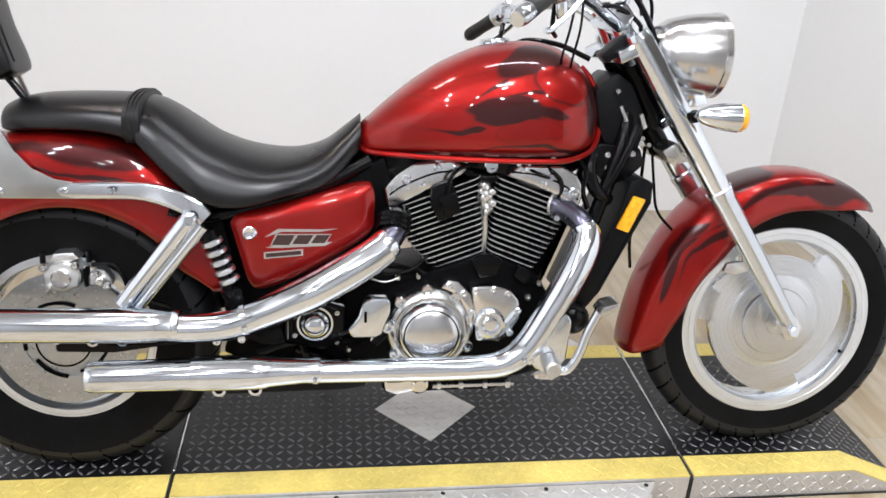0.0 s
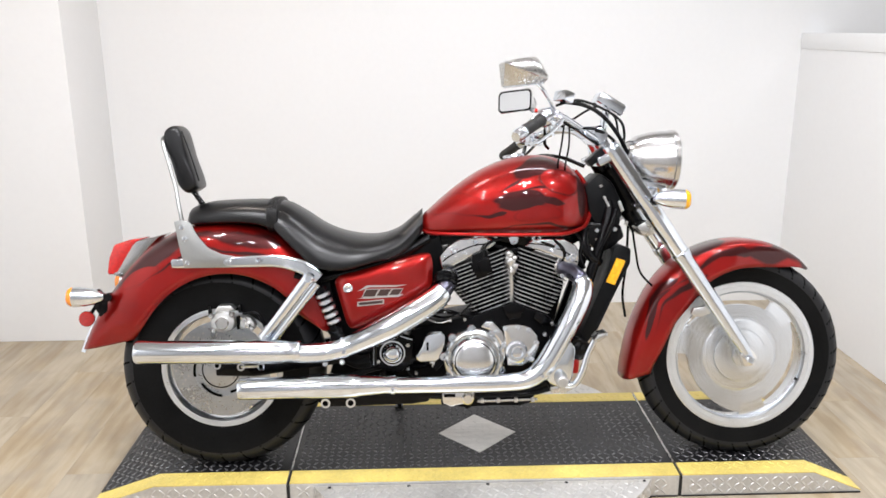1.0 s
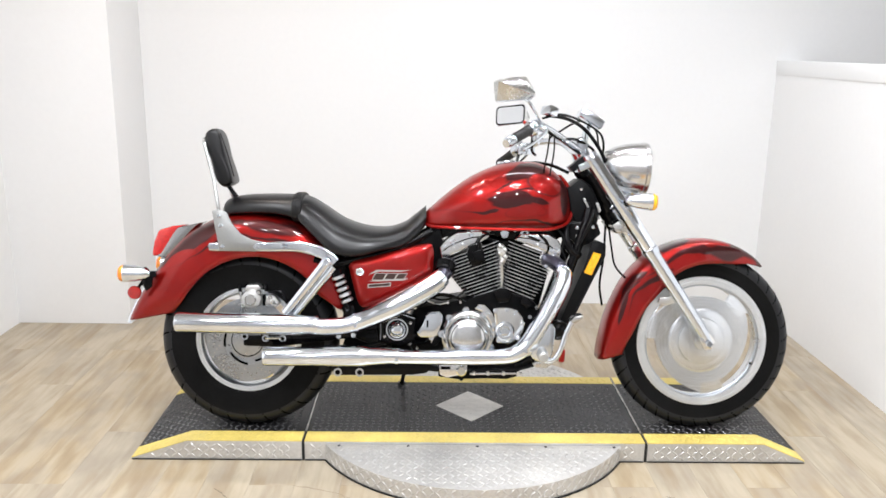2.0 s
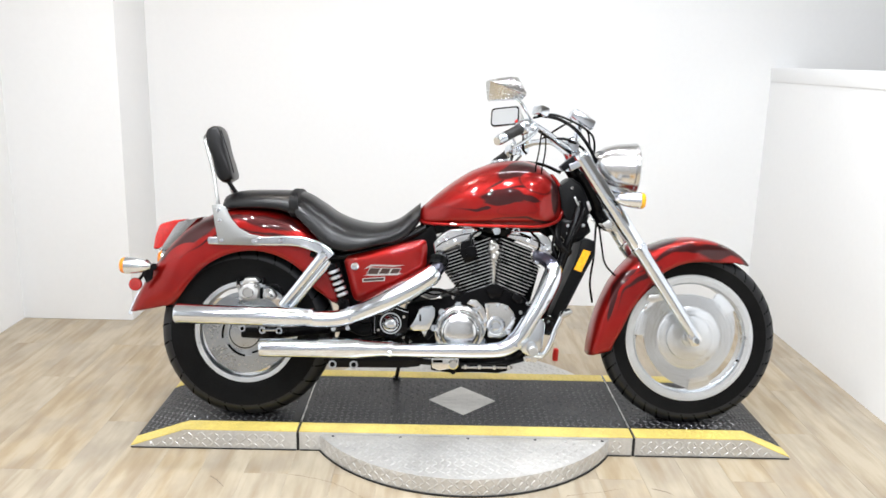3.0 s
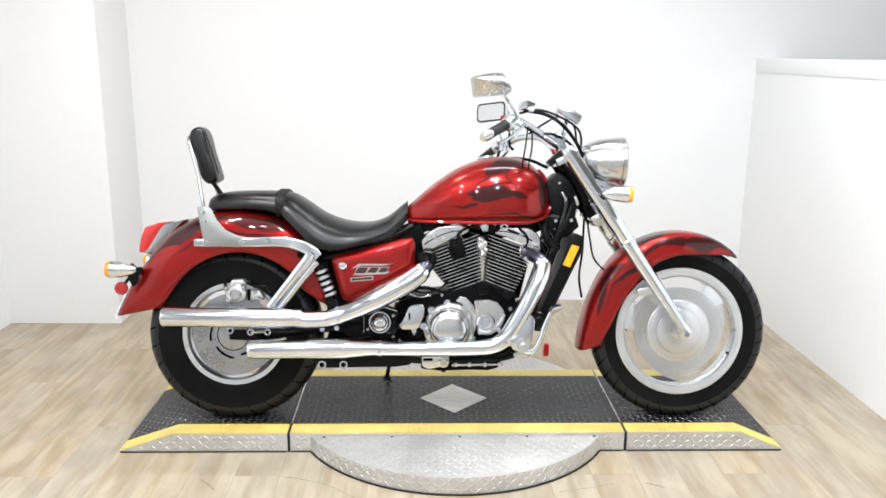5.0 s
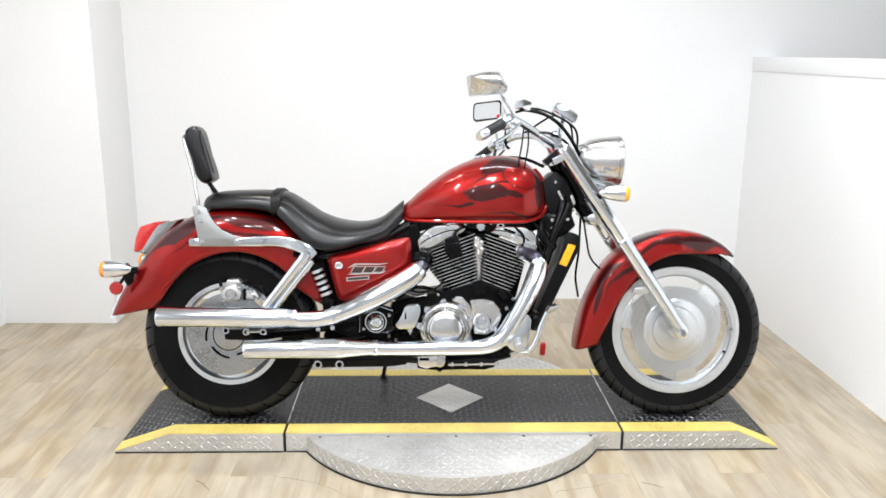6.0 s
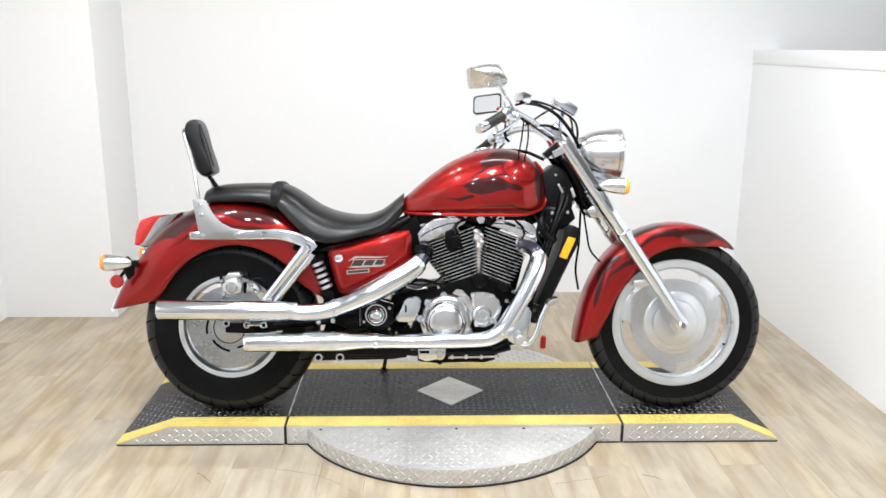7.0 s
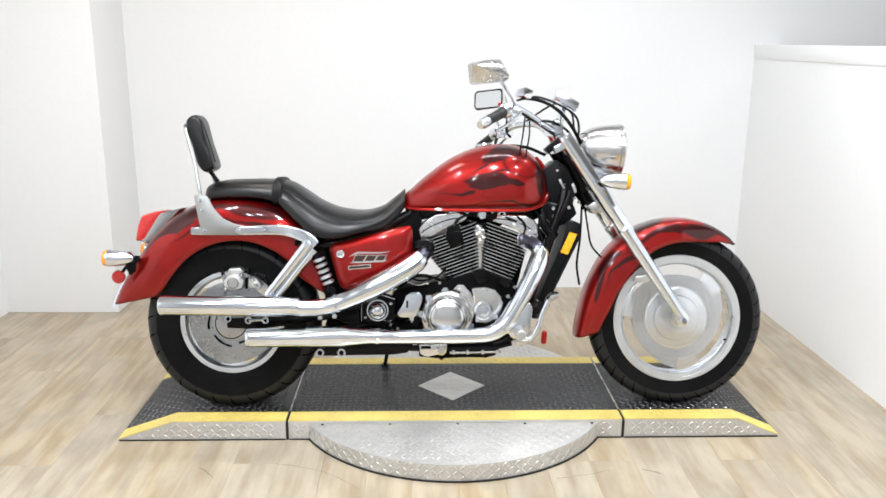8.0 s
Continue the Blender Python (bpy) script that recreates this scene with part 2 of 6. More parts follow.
STRAP = surface("matt_black_vinyl", (0.006, 0.006, 0.0066), 0.5, 0.0, 0.3, 8.0, 160.0, 0.2, 800.0, specular=0.3)
SATIN_PLATE = surface("satin_plate", (0.40, 0.405, 0.40), 0.36, 1.0, 0.06, 9.0, 140.0, 0.05, 300.0, rough_vary=0.05)
MIRROR_SHELL = surface("smoked_chrome", (0.68, 0.68, 0.67), 0.27, 1.0, 0.05, 14.0, 160.0, 0.0, 60.0, rough_vary=0.04)
PLASTIC = surface("dark_grey_plastic", (0.0045, 0.0048, 0.0055), 0.34, 0.0, 0.2, 12.0, 200.0, 0.15, 600.0, specular=0.14)
RED = flame_paint("plain_candy_red", [(9, 9, 0.1, 0.01, 0)])
TANK_RED = flame_paint("tank_flame_red", [(0.925, 0.888, 0.17, 0.006, 0.36), (0.875, 0.800, 0.18, 0.008, 0.10), (1.03, 0.826, 0.12, 0.016, -0.06),
                                          (1.12, 0.757, 0.40, 0.006, 0.01), (1.00, 0.862, 0.16, 0.005, 0.10), (0.80, 0.835, 0.09, 0.004, 0.45)],
                       darks=((0.985, 0.924, 0.078, 0.030, 0.22), (0.930, 0.832, 0.088, 0.031, -0.08), (1.122, 0.855, 0.018, 0.070, -0.4)),
                       tongues=((0.800, 0.862, 0.115, 0.026, 0.34), (0.765, 0.815, 0.105, 0.028, 0.10), (0.985, 0.788, 0.066, 0.022, 0.03), (1.052, 0.889, 0.058, 0.034, 0.0)))
REAR_RED = flame_paint("rear_flame_red", [(-0.13, 0.408, 0.26, 0.034, 0.06), (0.10, 0.425, 0.30, 0.028, 0.04), (0.16, 0.385, 0.34, 0.009, 0.02),
                                          (-0.02, 0.362, 0.26, 0.009, 0.02)], REAR, darks=((-0.17, 0.398, 0.075, 0.020, -0.1),), tongues=((-0.215, 0.380, 0.055, 0.020, -0.15),))
FRONT_RED = flame_paint("front_flame_red", [(-0.02, 0.335, 0.30, 0.018, 0.05), (0.06, 0.34, 0.14, 0.032, 0), (0.20, 0.352, 0.15, 0.032, 0),
                                            (-0.18, 0.30, 0.26, 0.016, 0), (-0.26, 0.34, 0.20, 0.014, 0.02)], FRONT,
                        darks=((-0.10, 0.374, 0.060, 0.022, 0.0), (0.125, 0.362, 0.060, 0.024, 0.0), (-0.36, 0.325, 0.10, 0.010, 0.0)), tongues=((0.010, 0.374, 0.070, 0.016, 0.0),))
AMBER = lens_mat("amber_lens", (1.0, 0.47, 0.012))
AMBER_REAR = lens_mat("orange_lens", (0.95, 0.30, 0.02))
RED_LENS = lens_mat("red_lens", (0.56, 0.012, 0.010), 0.06)
REFLECTOR_RED = lens_mat("dark_red_reflector", (0.38, 0.010, 0.008), 0.12)
WHITE_WALL = surface("white_wall_paint", (0.815, 0.82, 0.822), 0.6, 0.0, 0.02, 0.7, 40.0, 0.12, 220.0, rough_vary=0.05)
PLANK = plank_mat()
JOINT = surface("dark_plank_joint", (0.35, 0.285, 0.20), 0.7, 0.0, 0.2)
TREAD = surface("grey_tread_plate", (0.0060, 0.0060, 0.0070), 0.42, 0.0, 0.6, 4.0, 90.0, 0.3, 260.0, rough_vary=0.14, specular=0.46)
# Worn lugs, coloured paler still to carry the highlights on them.
TREAD_LUG = surface("worn_highlit_lugs", (0.095, 0.095, 0.10), 0.28, 0.0, 0.5, 4.0, 90.0, 0.2, 260.0, rough_vary=0.12, specular=1.0)
WORN_BARE = surface("scuffed_bare_plate", (0.60, 0.59, 0.565), 0.45, 0.5, 0.3, 9.0, 60.0, 0.3, 200.0, rough_vary=0.12, stretch=(0.3, 1.0, 1.0))
BARE = surface("bare_tread_plate", (0.57, 0.56, 0.54), 0.42, 0.5, 0.22, 5.0, 90.0, 0.25, 260.0, rough_vary=0.12)
YELLOW = surface("yellow_floor_paint", (0.68, 0.535, 0.145), 0.45, 0.0, 0.22, 7.0, 110.0, 0.3, 260.0)
FLAT_BLACK = surface("flat_black", (0.01, 0.01, 0.01), 0.7, 0.0, 0.2)
WHEEL_F = brushed("machined_front_wheel", (0.70, 0.725, 0.755), FRONT, 0.27)
WHEEL_R = brushed("machined_rear_wheel", (0.70, 0.725, 0.75), REAR, 0.28)
GLASS_M = surface("mirror_glass", (0.50, 0.505, 0.51), 0.015, 1.0, 0.01, rough_vary=0.005)
RED_PIN = surface("red_enamel", (0.55, 0.015, 0.012), 0.35, 0.0, 0.15)
BADGE = surface("badge_silver", (0.55, 0.54, 0.52), 0.3, 0.8, 0.1)
BADGE_DARK = surface("badge_dark", (0.045, 0.026, 0.022), 0.5, 0.0, 0.1, specular=0.2)

# ---- mesh tools ----


def finish(name, bm, material, parent=None, label="", sharp=32, normals=True):
    if normals:
        bmesh.ops.recalc_face_normals(bm, faces=bm.faces)
    me = bpy.data.meshes.new(name)
    bm.to_mesh(me)
    bm.free()
    me.materials.append(material)
    me.shade_smooth()
    me.set_sharp_from_angle(angle=radians(sharp))
    ob = new(name, me)
    if parent:
        ob.parent = parent
    if label:
        ob["label"] = label
    return ob


def part(name, bm, material, parent, label="", sharp=32):
    return finish(name, bm, material, parent, label, sharp)


def bm_join(*bms):
    """One bmesh out of several."""
    out = bms[0]
    for other in bms[1:]:
        me = bpy.data.meshes.new("joined")
        other.to_mesh(me)
        other.free()
        out.from_mesh(me)
        bpy.data.meshes.remove(me)
    return out


def box(x0, x1, y0, y1, z0, z1, bevel=0.0, seg=2):
    bm = bmesh.new()
    bmesh.ops.create_cube(bm, size=1, matrix=Matrix.LocRotScale(((x0 + x1) / 2, (y0 + y1) / 2, (z0 + z1) / 2), None, (x1 - x0, y1 - y0, z1 - z0)))
    if bevel:
        bmesh.ops.bevel(bm, geom=bm.edges[:], offset=bevel, segments=seg, affect="EDGES", profile=0.6)
    return bm


def prism(outline, v0, v1, bevel=0.0, seg=2):
    """An outline in (u, w) pushed out between v0 and v1, with rounded edges."""
    bm = bmesh.new()
    a = [bm.verts.new((u, v0, w)) for u, w in outline]
    b = [bm.verts.new((u, v1, w)) for u, w in outline]
    bm.faces.new(a)
    bm.faces.new(b[::-1])
    n = len(a)
    for i in range(n):
        bm.faces.new((a[i], b[i], b[(i + 1) % n], a[(i + 1) % n]))
    bmesh.ops.recalc_face_normals(bm, faces=bm.faces)
    if bevel:
        bmesh.ops.bevel(bm, geom=bm.edges[:], offset=bevel, segments=seg, affect="EDGES", profile=0.6, clamp_overlap=True)
    return bm


def spline(points, steps=8):
    """A smooth line of tuples through the points (any number of columns)."""
    pts = [np.array(p, float) for p in points]
    if len(pts) < 3 or steps < 2:
        return [tuple(p) for p in pts]
    ext = [2 * pts[0] - pts[1], *pts, 2 * pts[-1] - pts[-2]]
    out = []
    for i in range(1, len(ext) - 2):
        p0, p1, p2, p3 = ext[i - 1:i + 3]
        for k in range(steps):
            t = k / steps
            out.append(0.5 * (2 * p1 + (p2 - p0) * t + (2 * p0 - 5 * p1 + 4 * p2 - p3) * t * t + (3 * p1 - p0 - 3 * p2 + p3) * t ** 3))
    out.append(pts[-1])
    return [tuple(p) for p in out]


def at(table, x):
    """Smooth value from a short table of (x, value)."""
    xs = [a for a, _ in table]
    if x <= xs[0]:
        return table[0][1]
    if x >= xs[-1]:
        return table[-1][1]
    i = max(k for k in range(len(xs)) if xs[k] <= x)
    p1, p2 = table[i], table[i + 1]
    p0, p3 = table[max(i - 1, 0)], table[min(i + 2, len(xs) - 1)]
    h = p2[0] - p1[0]
    m1 = (p2[1] - p0[1]) / max(p2[0] - p0[0], 1e-6) * h
    m2 = (p3[1] - p1[1]) / max(p3[0] - p1[0], 1e-6) * h
    t = (x - p1[0]) / h
    return (2 * t ** 3 - 3 * t * t + 1) * p1[1] + (t ** 3 - 2 * t * t + t) * m1 + (3 * t * t - 2 * t ** 3) * p2[1] + (t ** 3 - t * t) * m2


def tube(points, radius=None, seg=16, steps=8, caps=True, flat=1.0):
    """A round bar along points (u, v, w) or (u, v, w, radius)."""
    pts = spline([p if len(p) == 4 else (*p, radius) for p in points], steps)
    bm = bmesh.new()
    rings, side = [], None
    for i, p in enumerate(pts):
        q0, q1 = pts[max(i - 1, 0)], pts[min(i + 1, len(pts) - 1)]
        d = (Vector(q1[:3]) - Vector(q0[:3])).normalized()
        if side is None:
            side = d.orthogonal().normalized()
        side = (side - d * side.dot(d)).normalized()
        up = d.cross(side)
        rings.append([bm.verts.new(Vector(p[:3]) + (side * math.cos(a) + up * math.sin(a) * flat) * p[3])
                      for a in (2 * math.pi * k / seg for k in range(seg))])
    for a, b in zip(rings, rings[1:]):
        for k in range(seg):
            bm.faces.new((a[k], a[(k + 1) % seg], b[(k + 1) % seg], b[k]))
    if caps:
        bm.faces.new(rings[0])
        bm.faces.new(rings[-1][::-1])
    return bm


def lathe(profile, base, axis, seg=48, close=False):
    """Turns a profile of (distance along the axis, radius) round the axis through base."""
    d = Vector(axis).normalized()
    s = d.orthogonal().normalized()
    t = d.cross(s)
    bm = bmesh.new()
    rings = []
    for h, r in profile:
        c = Vector(base) + d * h
        if r < 1e-5:
            rings.append([bm.verts.new(c)])
        else:
            rings.append([bm.verts.new(c + (s * math.cos(a) + t * math.sin(a)) * r) for a in (2 * math.pi * k / seg for k in range(seg))])
    pairs = list(zip(rings, rings[1:]))
    if close:
        pairs.append((rings[-1], rings[0]))
    for a, b in pairs:
        for k in range(seg):
            j = (k + 1) % seg
            if len(a) == 1 and len(b) == 1:
                continue
            if len(a) == 1:
                bm.faces.new((a[0], b[j], b[k]))
            elif len(b) == 1:
                bm.faces.new((a[k], a[j], b[0]))
            else:
                bm.faces.new((a[k], a[j], b[j], b[k]))
    return bm


def loft(rings, closed=True, cap=True):
    bm = bmesh.new()
    vs = [[bm.verts.new(p) for p in r] for r in rings]
    n = len(vs[0])
    for a, b in zip(vs, vs[1:]):
        for k in range(n if closed else n - 1):
            j = (k + 1) % n
            bm.faces.new((a[k], a[j], b[j], b[k]))
    if cap and closed:
        bm.faces.new(vs[0])
        bm.faces.new(vs[-1][::-1])
    return bm


def hex_bolt(u, v, w, r=0.007, h=0.006):
    return lathe([(0, r), (h * 0.8, r), (h, r * 0.8), (h, r * 0.4), (h * 0.6, 0)], (u, v, w), (0, -1, 0), 8)


def thick(ob, t=0.003, offset=-1.0):
    mod = ob.modifiers.new("thickness", "SOLIDIFY")
    mod.thickness, mod.offset = t, offset
    return ob

# ---- the booth: floor, walls, ceiling ----
XL, XR, YB, YP, XP = -1.46, 2.53, 1.70, 1.265, -0.885
YF, YJ, XFAR, HALF = -4.6, -2.6, 6.2, 1.385
# Walls out of view are added; their greys shape bounce and reflections.
UNSEEN_GREY = surface("unseen_grey_wall", (0.42, 0.42, 0.42), 0.6, 0, 0.08)


def slab(name, label, material, *dims, bevel=0.0, category=""):
    ob = finish(name, box(*dims, bevel=bevel), material)
    return tagged(ob, label, category or name.split("_")[0], kind="structure")


slab("wall_back", "plain white painted back wall of the photo booth", WHITE_WALL, XP - 0.02, XFAR, YB, YB + 0.12, 0, CEIL, category="wall")
slab("wall_pier", "white painted square pier in the booth corner", WHITE_WALL, XL - 0.1, XP, YP, YB + 0.12, 0, CEIL, bevel=0.004, category="wall")
slab("wall_left", "plain white painted side wall", WHITE_WALL, XL - 0.12, XL, YJ, YP, 0, CEIL, category="wall")
slab("wall_left_shop", "unseen grey stretch of side wall, added for the reflections", UNSEEN_GREY, XL - 0.12, XL, YF, YJ, 0, CEIL, category="wall")
slab("wall_right", "chest-high white half wall beside the platform", WHITE_WALL, XR, XR + 0.12, -2.2, YB, 0, HALF - 0.075, category="wall")
slab("trim_half_wall", "white cap board on the half wall", WHITE_WALL, XR - 0.005, XR + 0.125, -2.205, YB - 0.002, HALF - 0.075, HALF, bevel=0.004, category="trim")
slab("wall_front", "unseen plain grey wall added behind the camera", UNSEEN_GREY, XL - 0.12, XFAR, YF - 0.12, YF, 0, CEIL, category="wall")
slab("wall_far_right", "unseen plain pale wall added past the half wall", surface("pale_wall", (0.66, 0.65, 0.64), 0.6, 0, 0.05), XFAR, XFAR + 0.12, YF, YB + 0.12, 0, CEIL, category="wall")
slab("ceiling", "plain pale ceiling", surface("grey_ceiling", (0.55, 0.545, 0.54), 0.7, 0, 0.05), XL - 0.12, XFAR + 0.12, YF - 0.12, YB + 0.12, CEIL, CEIL + 0.1)

# light housings on the ceiling, over the added fill lamps as well
HOUSING = surface("white_enamel", (0.8, 0.8, 0.79), 0.4, 0, 0.03)
for tx, ty, tl, tw in TUBES:
    lamp = tagged(new("ceiling_light"), "small white enamelled light fitting placed under the unseen ceiling", "light", "lights under the ceiling")
    lamp.location = (tx, ty, CEIL)
    part("housing", box(-tl / 2 - 0.03, tl / 2 + 0.03, -tw / 2 - 0.02, tw / 2 + 0.02, -0.07, 0.0, 0.008), HOUSING, lamp)

floor = tagged(finish("floor", box(XL - 0.12, XFAR, YF, YB + 0.12, -0.08, -0.004), JOINT), "pale oak vinyl plank floor", "floor", kind="structure")


def planks():
    """Boards along y, staggered row by row; one mesh for each board length."""
    rng = random.Random(4)
    wide, gap, lengths, shapes = 0.152, 0.00025, (1.22, 0.81, 0.43), {}
    for length in lengths:
        bm = box(-wide / 2 + gap, wide / 2 - gap, gap, length - gap, -0.004, 0.0)
        top = [e for e in bm.edges if all(v.co.z > -0.001 for v in e.verts)]
        bmesh.ops.bevel(bm, geom=top, offset=0.00015, segments=1, affect="EDGES")
        bmesh.ops.recalc_face_normals(bm, faces=bm.faces)
        me = bpy.data.meshes.new("plank")
        bm.to_mesh(me)
        bm.free()
        me.materials.append(PLANK)
        shapes[length] = me
    x = XL + wide / 2
    while x < XFAR:
        first = True
        y_top = YB
        while y_top - YF > 0.2:
            length = rng.choice((0.43, 0.81, 1.22)) if first else 1.22
            if y_top - length < YF:
                length = 0.81 if y_top - YF >= 0.81 else 0.43
            first = False
            ob = new("plank", shapes[length])
            ob.parent = floor
            ob.location = (x, y_top - length, 0)
            y_top -= length
        x += wide


# ---- the platform ----
H, PY0, PY1, TT = 0.072, -0.160, 0.432, 0.064
PX = (-0.385, -0.190, 0.212, 0.222, 1.426, 1.436, 1.850, 2.005)
DISC = (0.817, 0.136, 0.600)
LUG = 0.0235


def lug_field(place, spots, size=(0.026, 0.0080, 0.0021)):
    """Raised lozenge lugs of tread plate. spots: (a, b, turned); place(a, b) gives a point and its two directions."""
    verts, faces = [], []
    for a, b, turned in spots:
        o, ea, eb = place(a, b)
        n = ea.cross(eb)
        c, s = (0.707, 0.707) if turned else (0.707, -0.707)
        d, e = ea * c + eb * s, ea * -s + eb * c
        k = len(verts)
        for q, r, h in ((-1, 0, 0), (0, -1, 0), (1, 0, 0), (0, 1, 0), (-0.5, 0, 1), (0.5, 0, 1)):
            verts.append(o + d * (q * size[0] / 2) + e * (r * size[1] / 2) + n * (h * size[2]))
        faces += [(k, k + 1, k + 4), (k + 1, k + 5, k + 4), (k + 1, k + 2, k + 5), (k + 2, k + 3, k + 5), (k + 3, k + 4, k + 5), (k + 3, k, k + 4)]
    me = bpy.data.meshes.new("lugs")
    me.from_pydata([tuple(v) for v in verts], [], faces)
    return me


def lugs(name, parent, material, place, spots, size=(0.026, 0.0080, 0.0021)):
    me = lug_field(place, spots, size)
    me.materials.append(material)
    ob = new(name, me)
    ob.parent = parent
    return tagged(ob, kind="stuff")


def grid(a0, a1, b0, b1, step, rise=0.0):
    out, j, b = [], 0, b0
    while b <= b1 + 1e-6:
        i, a = 0, a0
        while a <= a1 + 1e-6:
            out.append((a, b, (i + j) % 2))
            a, i = a + step, i + 1
        b, j = b + (rise or step), j + 1
    return out


def ramp_z(x):
    if x < PX[1]:
        return 0.006 + (H - 0.006) * (x - PX[0]) / (PX[1] - PX[0])
    if x > PX[6]:
        return 0.006 + (H - 0.006) * (PX[7] - x) / (PX[7] - PX[6])
    return H


def section(x0, x1, label, flat0, flat1):
    """One section of the platform: hollow-looking bare sides, grey tread top, yellow stripes along both long edges."""
    body = tagged(new("platform_section"), label, "platform", "platform sections")
    body.location = ((x0 + x1) / 2, PY0, 0)
    cx, cy = body.location.x, body.location.y
    xs = sorted({x0, x1, *(x for x in (flat0, flat1) if x0 < x < x1)})
    outline = [(x - cx, ramp_z(x)) for x in xs] + [(xs[-1] - cx, 0.001), (xs[0] - cx, 0.001)]
    part("side_plate", prism(outline, 0.0, PY1 - PY0, 0.0008, 1), BARE, body, "bare metal tread plate sides")

    def strip(name, y0, y1, lift, material, label=""):
        bm = bmesh.new()
        rows = [(x - cx, ramp_z(x) + lift) for x in xs]
        vs = [[bm.verts.new((x, y, z - d)) for x, z in rows] for y, d in ((y0, 0.003), (y0, 0), (y1, 0), (y1, 0.003))]
        for p, q in zip(vs, vs[1:]):
            for i in range(len(rows) - 1):
                bm.faces.new((p[i], p[i + 1], q[i + 1], q[i]))
        for i in (0, -1):
            bm.faces.new([r[i] for r in vs])
        return part(name, bm, material, body, label)
    w = PY1 - PY0
    # dark strips drawn along the foot stand in for the contact shadow
    for y in (-0.0035, w + 0.0005):
        part("foot_shadow", box(x0 - cx + 0.002, x1 - cx - 0.002, y, y + 0.003, 0.0006, 0.0045), FLAT_BLACK, body, "dark strip along the foot for the contact shadow")
    strip("tread_top", 0.074, w - 0.068, 0.0022, TREAD, "dark grey painted tread plate")
    strip("yellow_stripe", 0.0, 0.073, 0.003, YELLOW, "yellow painted edge stripe")
    strip("yellow_stripe", w - 0.067, w, 0.003, YELLOW, "yellow painted edge stripe")

    def top(a, b):
        z0, z1 = ramp_z(a), ramp_z(a + 0.001)
        return Vector((a - cx, b - cy, z0 + 0.0024)), Vector((0.001, 0, z1 - z0)).normalized(), Vector((0, 1, 0))

    def front(a, b):
        return Vector((a - cx, -0.0002, b)), Vector((1, 0, 0)), Vector((0, 0, 1))
    clear = [s for s in grid(x0 + 0.02, x1 - 0.02, PY0 + 0.09, PY1 - 0.08, LUG) if abs(s[0] - 0.818) / 0.133 + abs(s[1] - 0.138) / 0.137 > 1]
    lugs("tread_lug", body, TREAD_LUG, top, clear)
    edge = grid(x0 + 0.02, x1 - 0.02, PY0 + 0.012, PY0 + 0.062, LUG) + grid(x0 + 0.02, x1 - 0.02, PY1 - 0.056, PY1 - 0.01, LUG)
    lugs("stripe_lug", body, YELLOW, top, edge)
    side = [s for s in grid(x0 + 0.03, x1 - 0.03, 0.016, H - 0.008, LUG, 0.019) if s[1] < ramp_z(s[0]) - 0.012]
    lugs("side_lug", body, BARE, front, side)
    return body


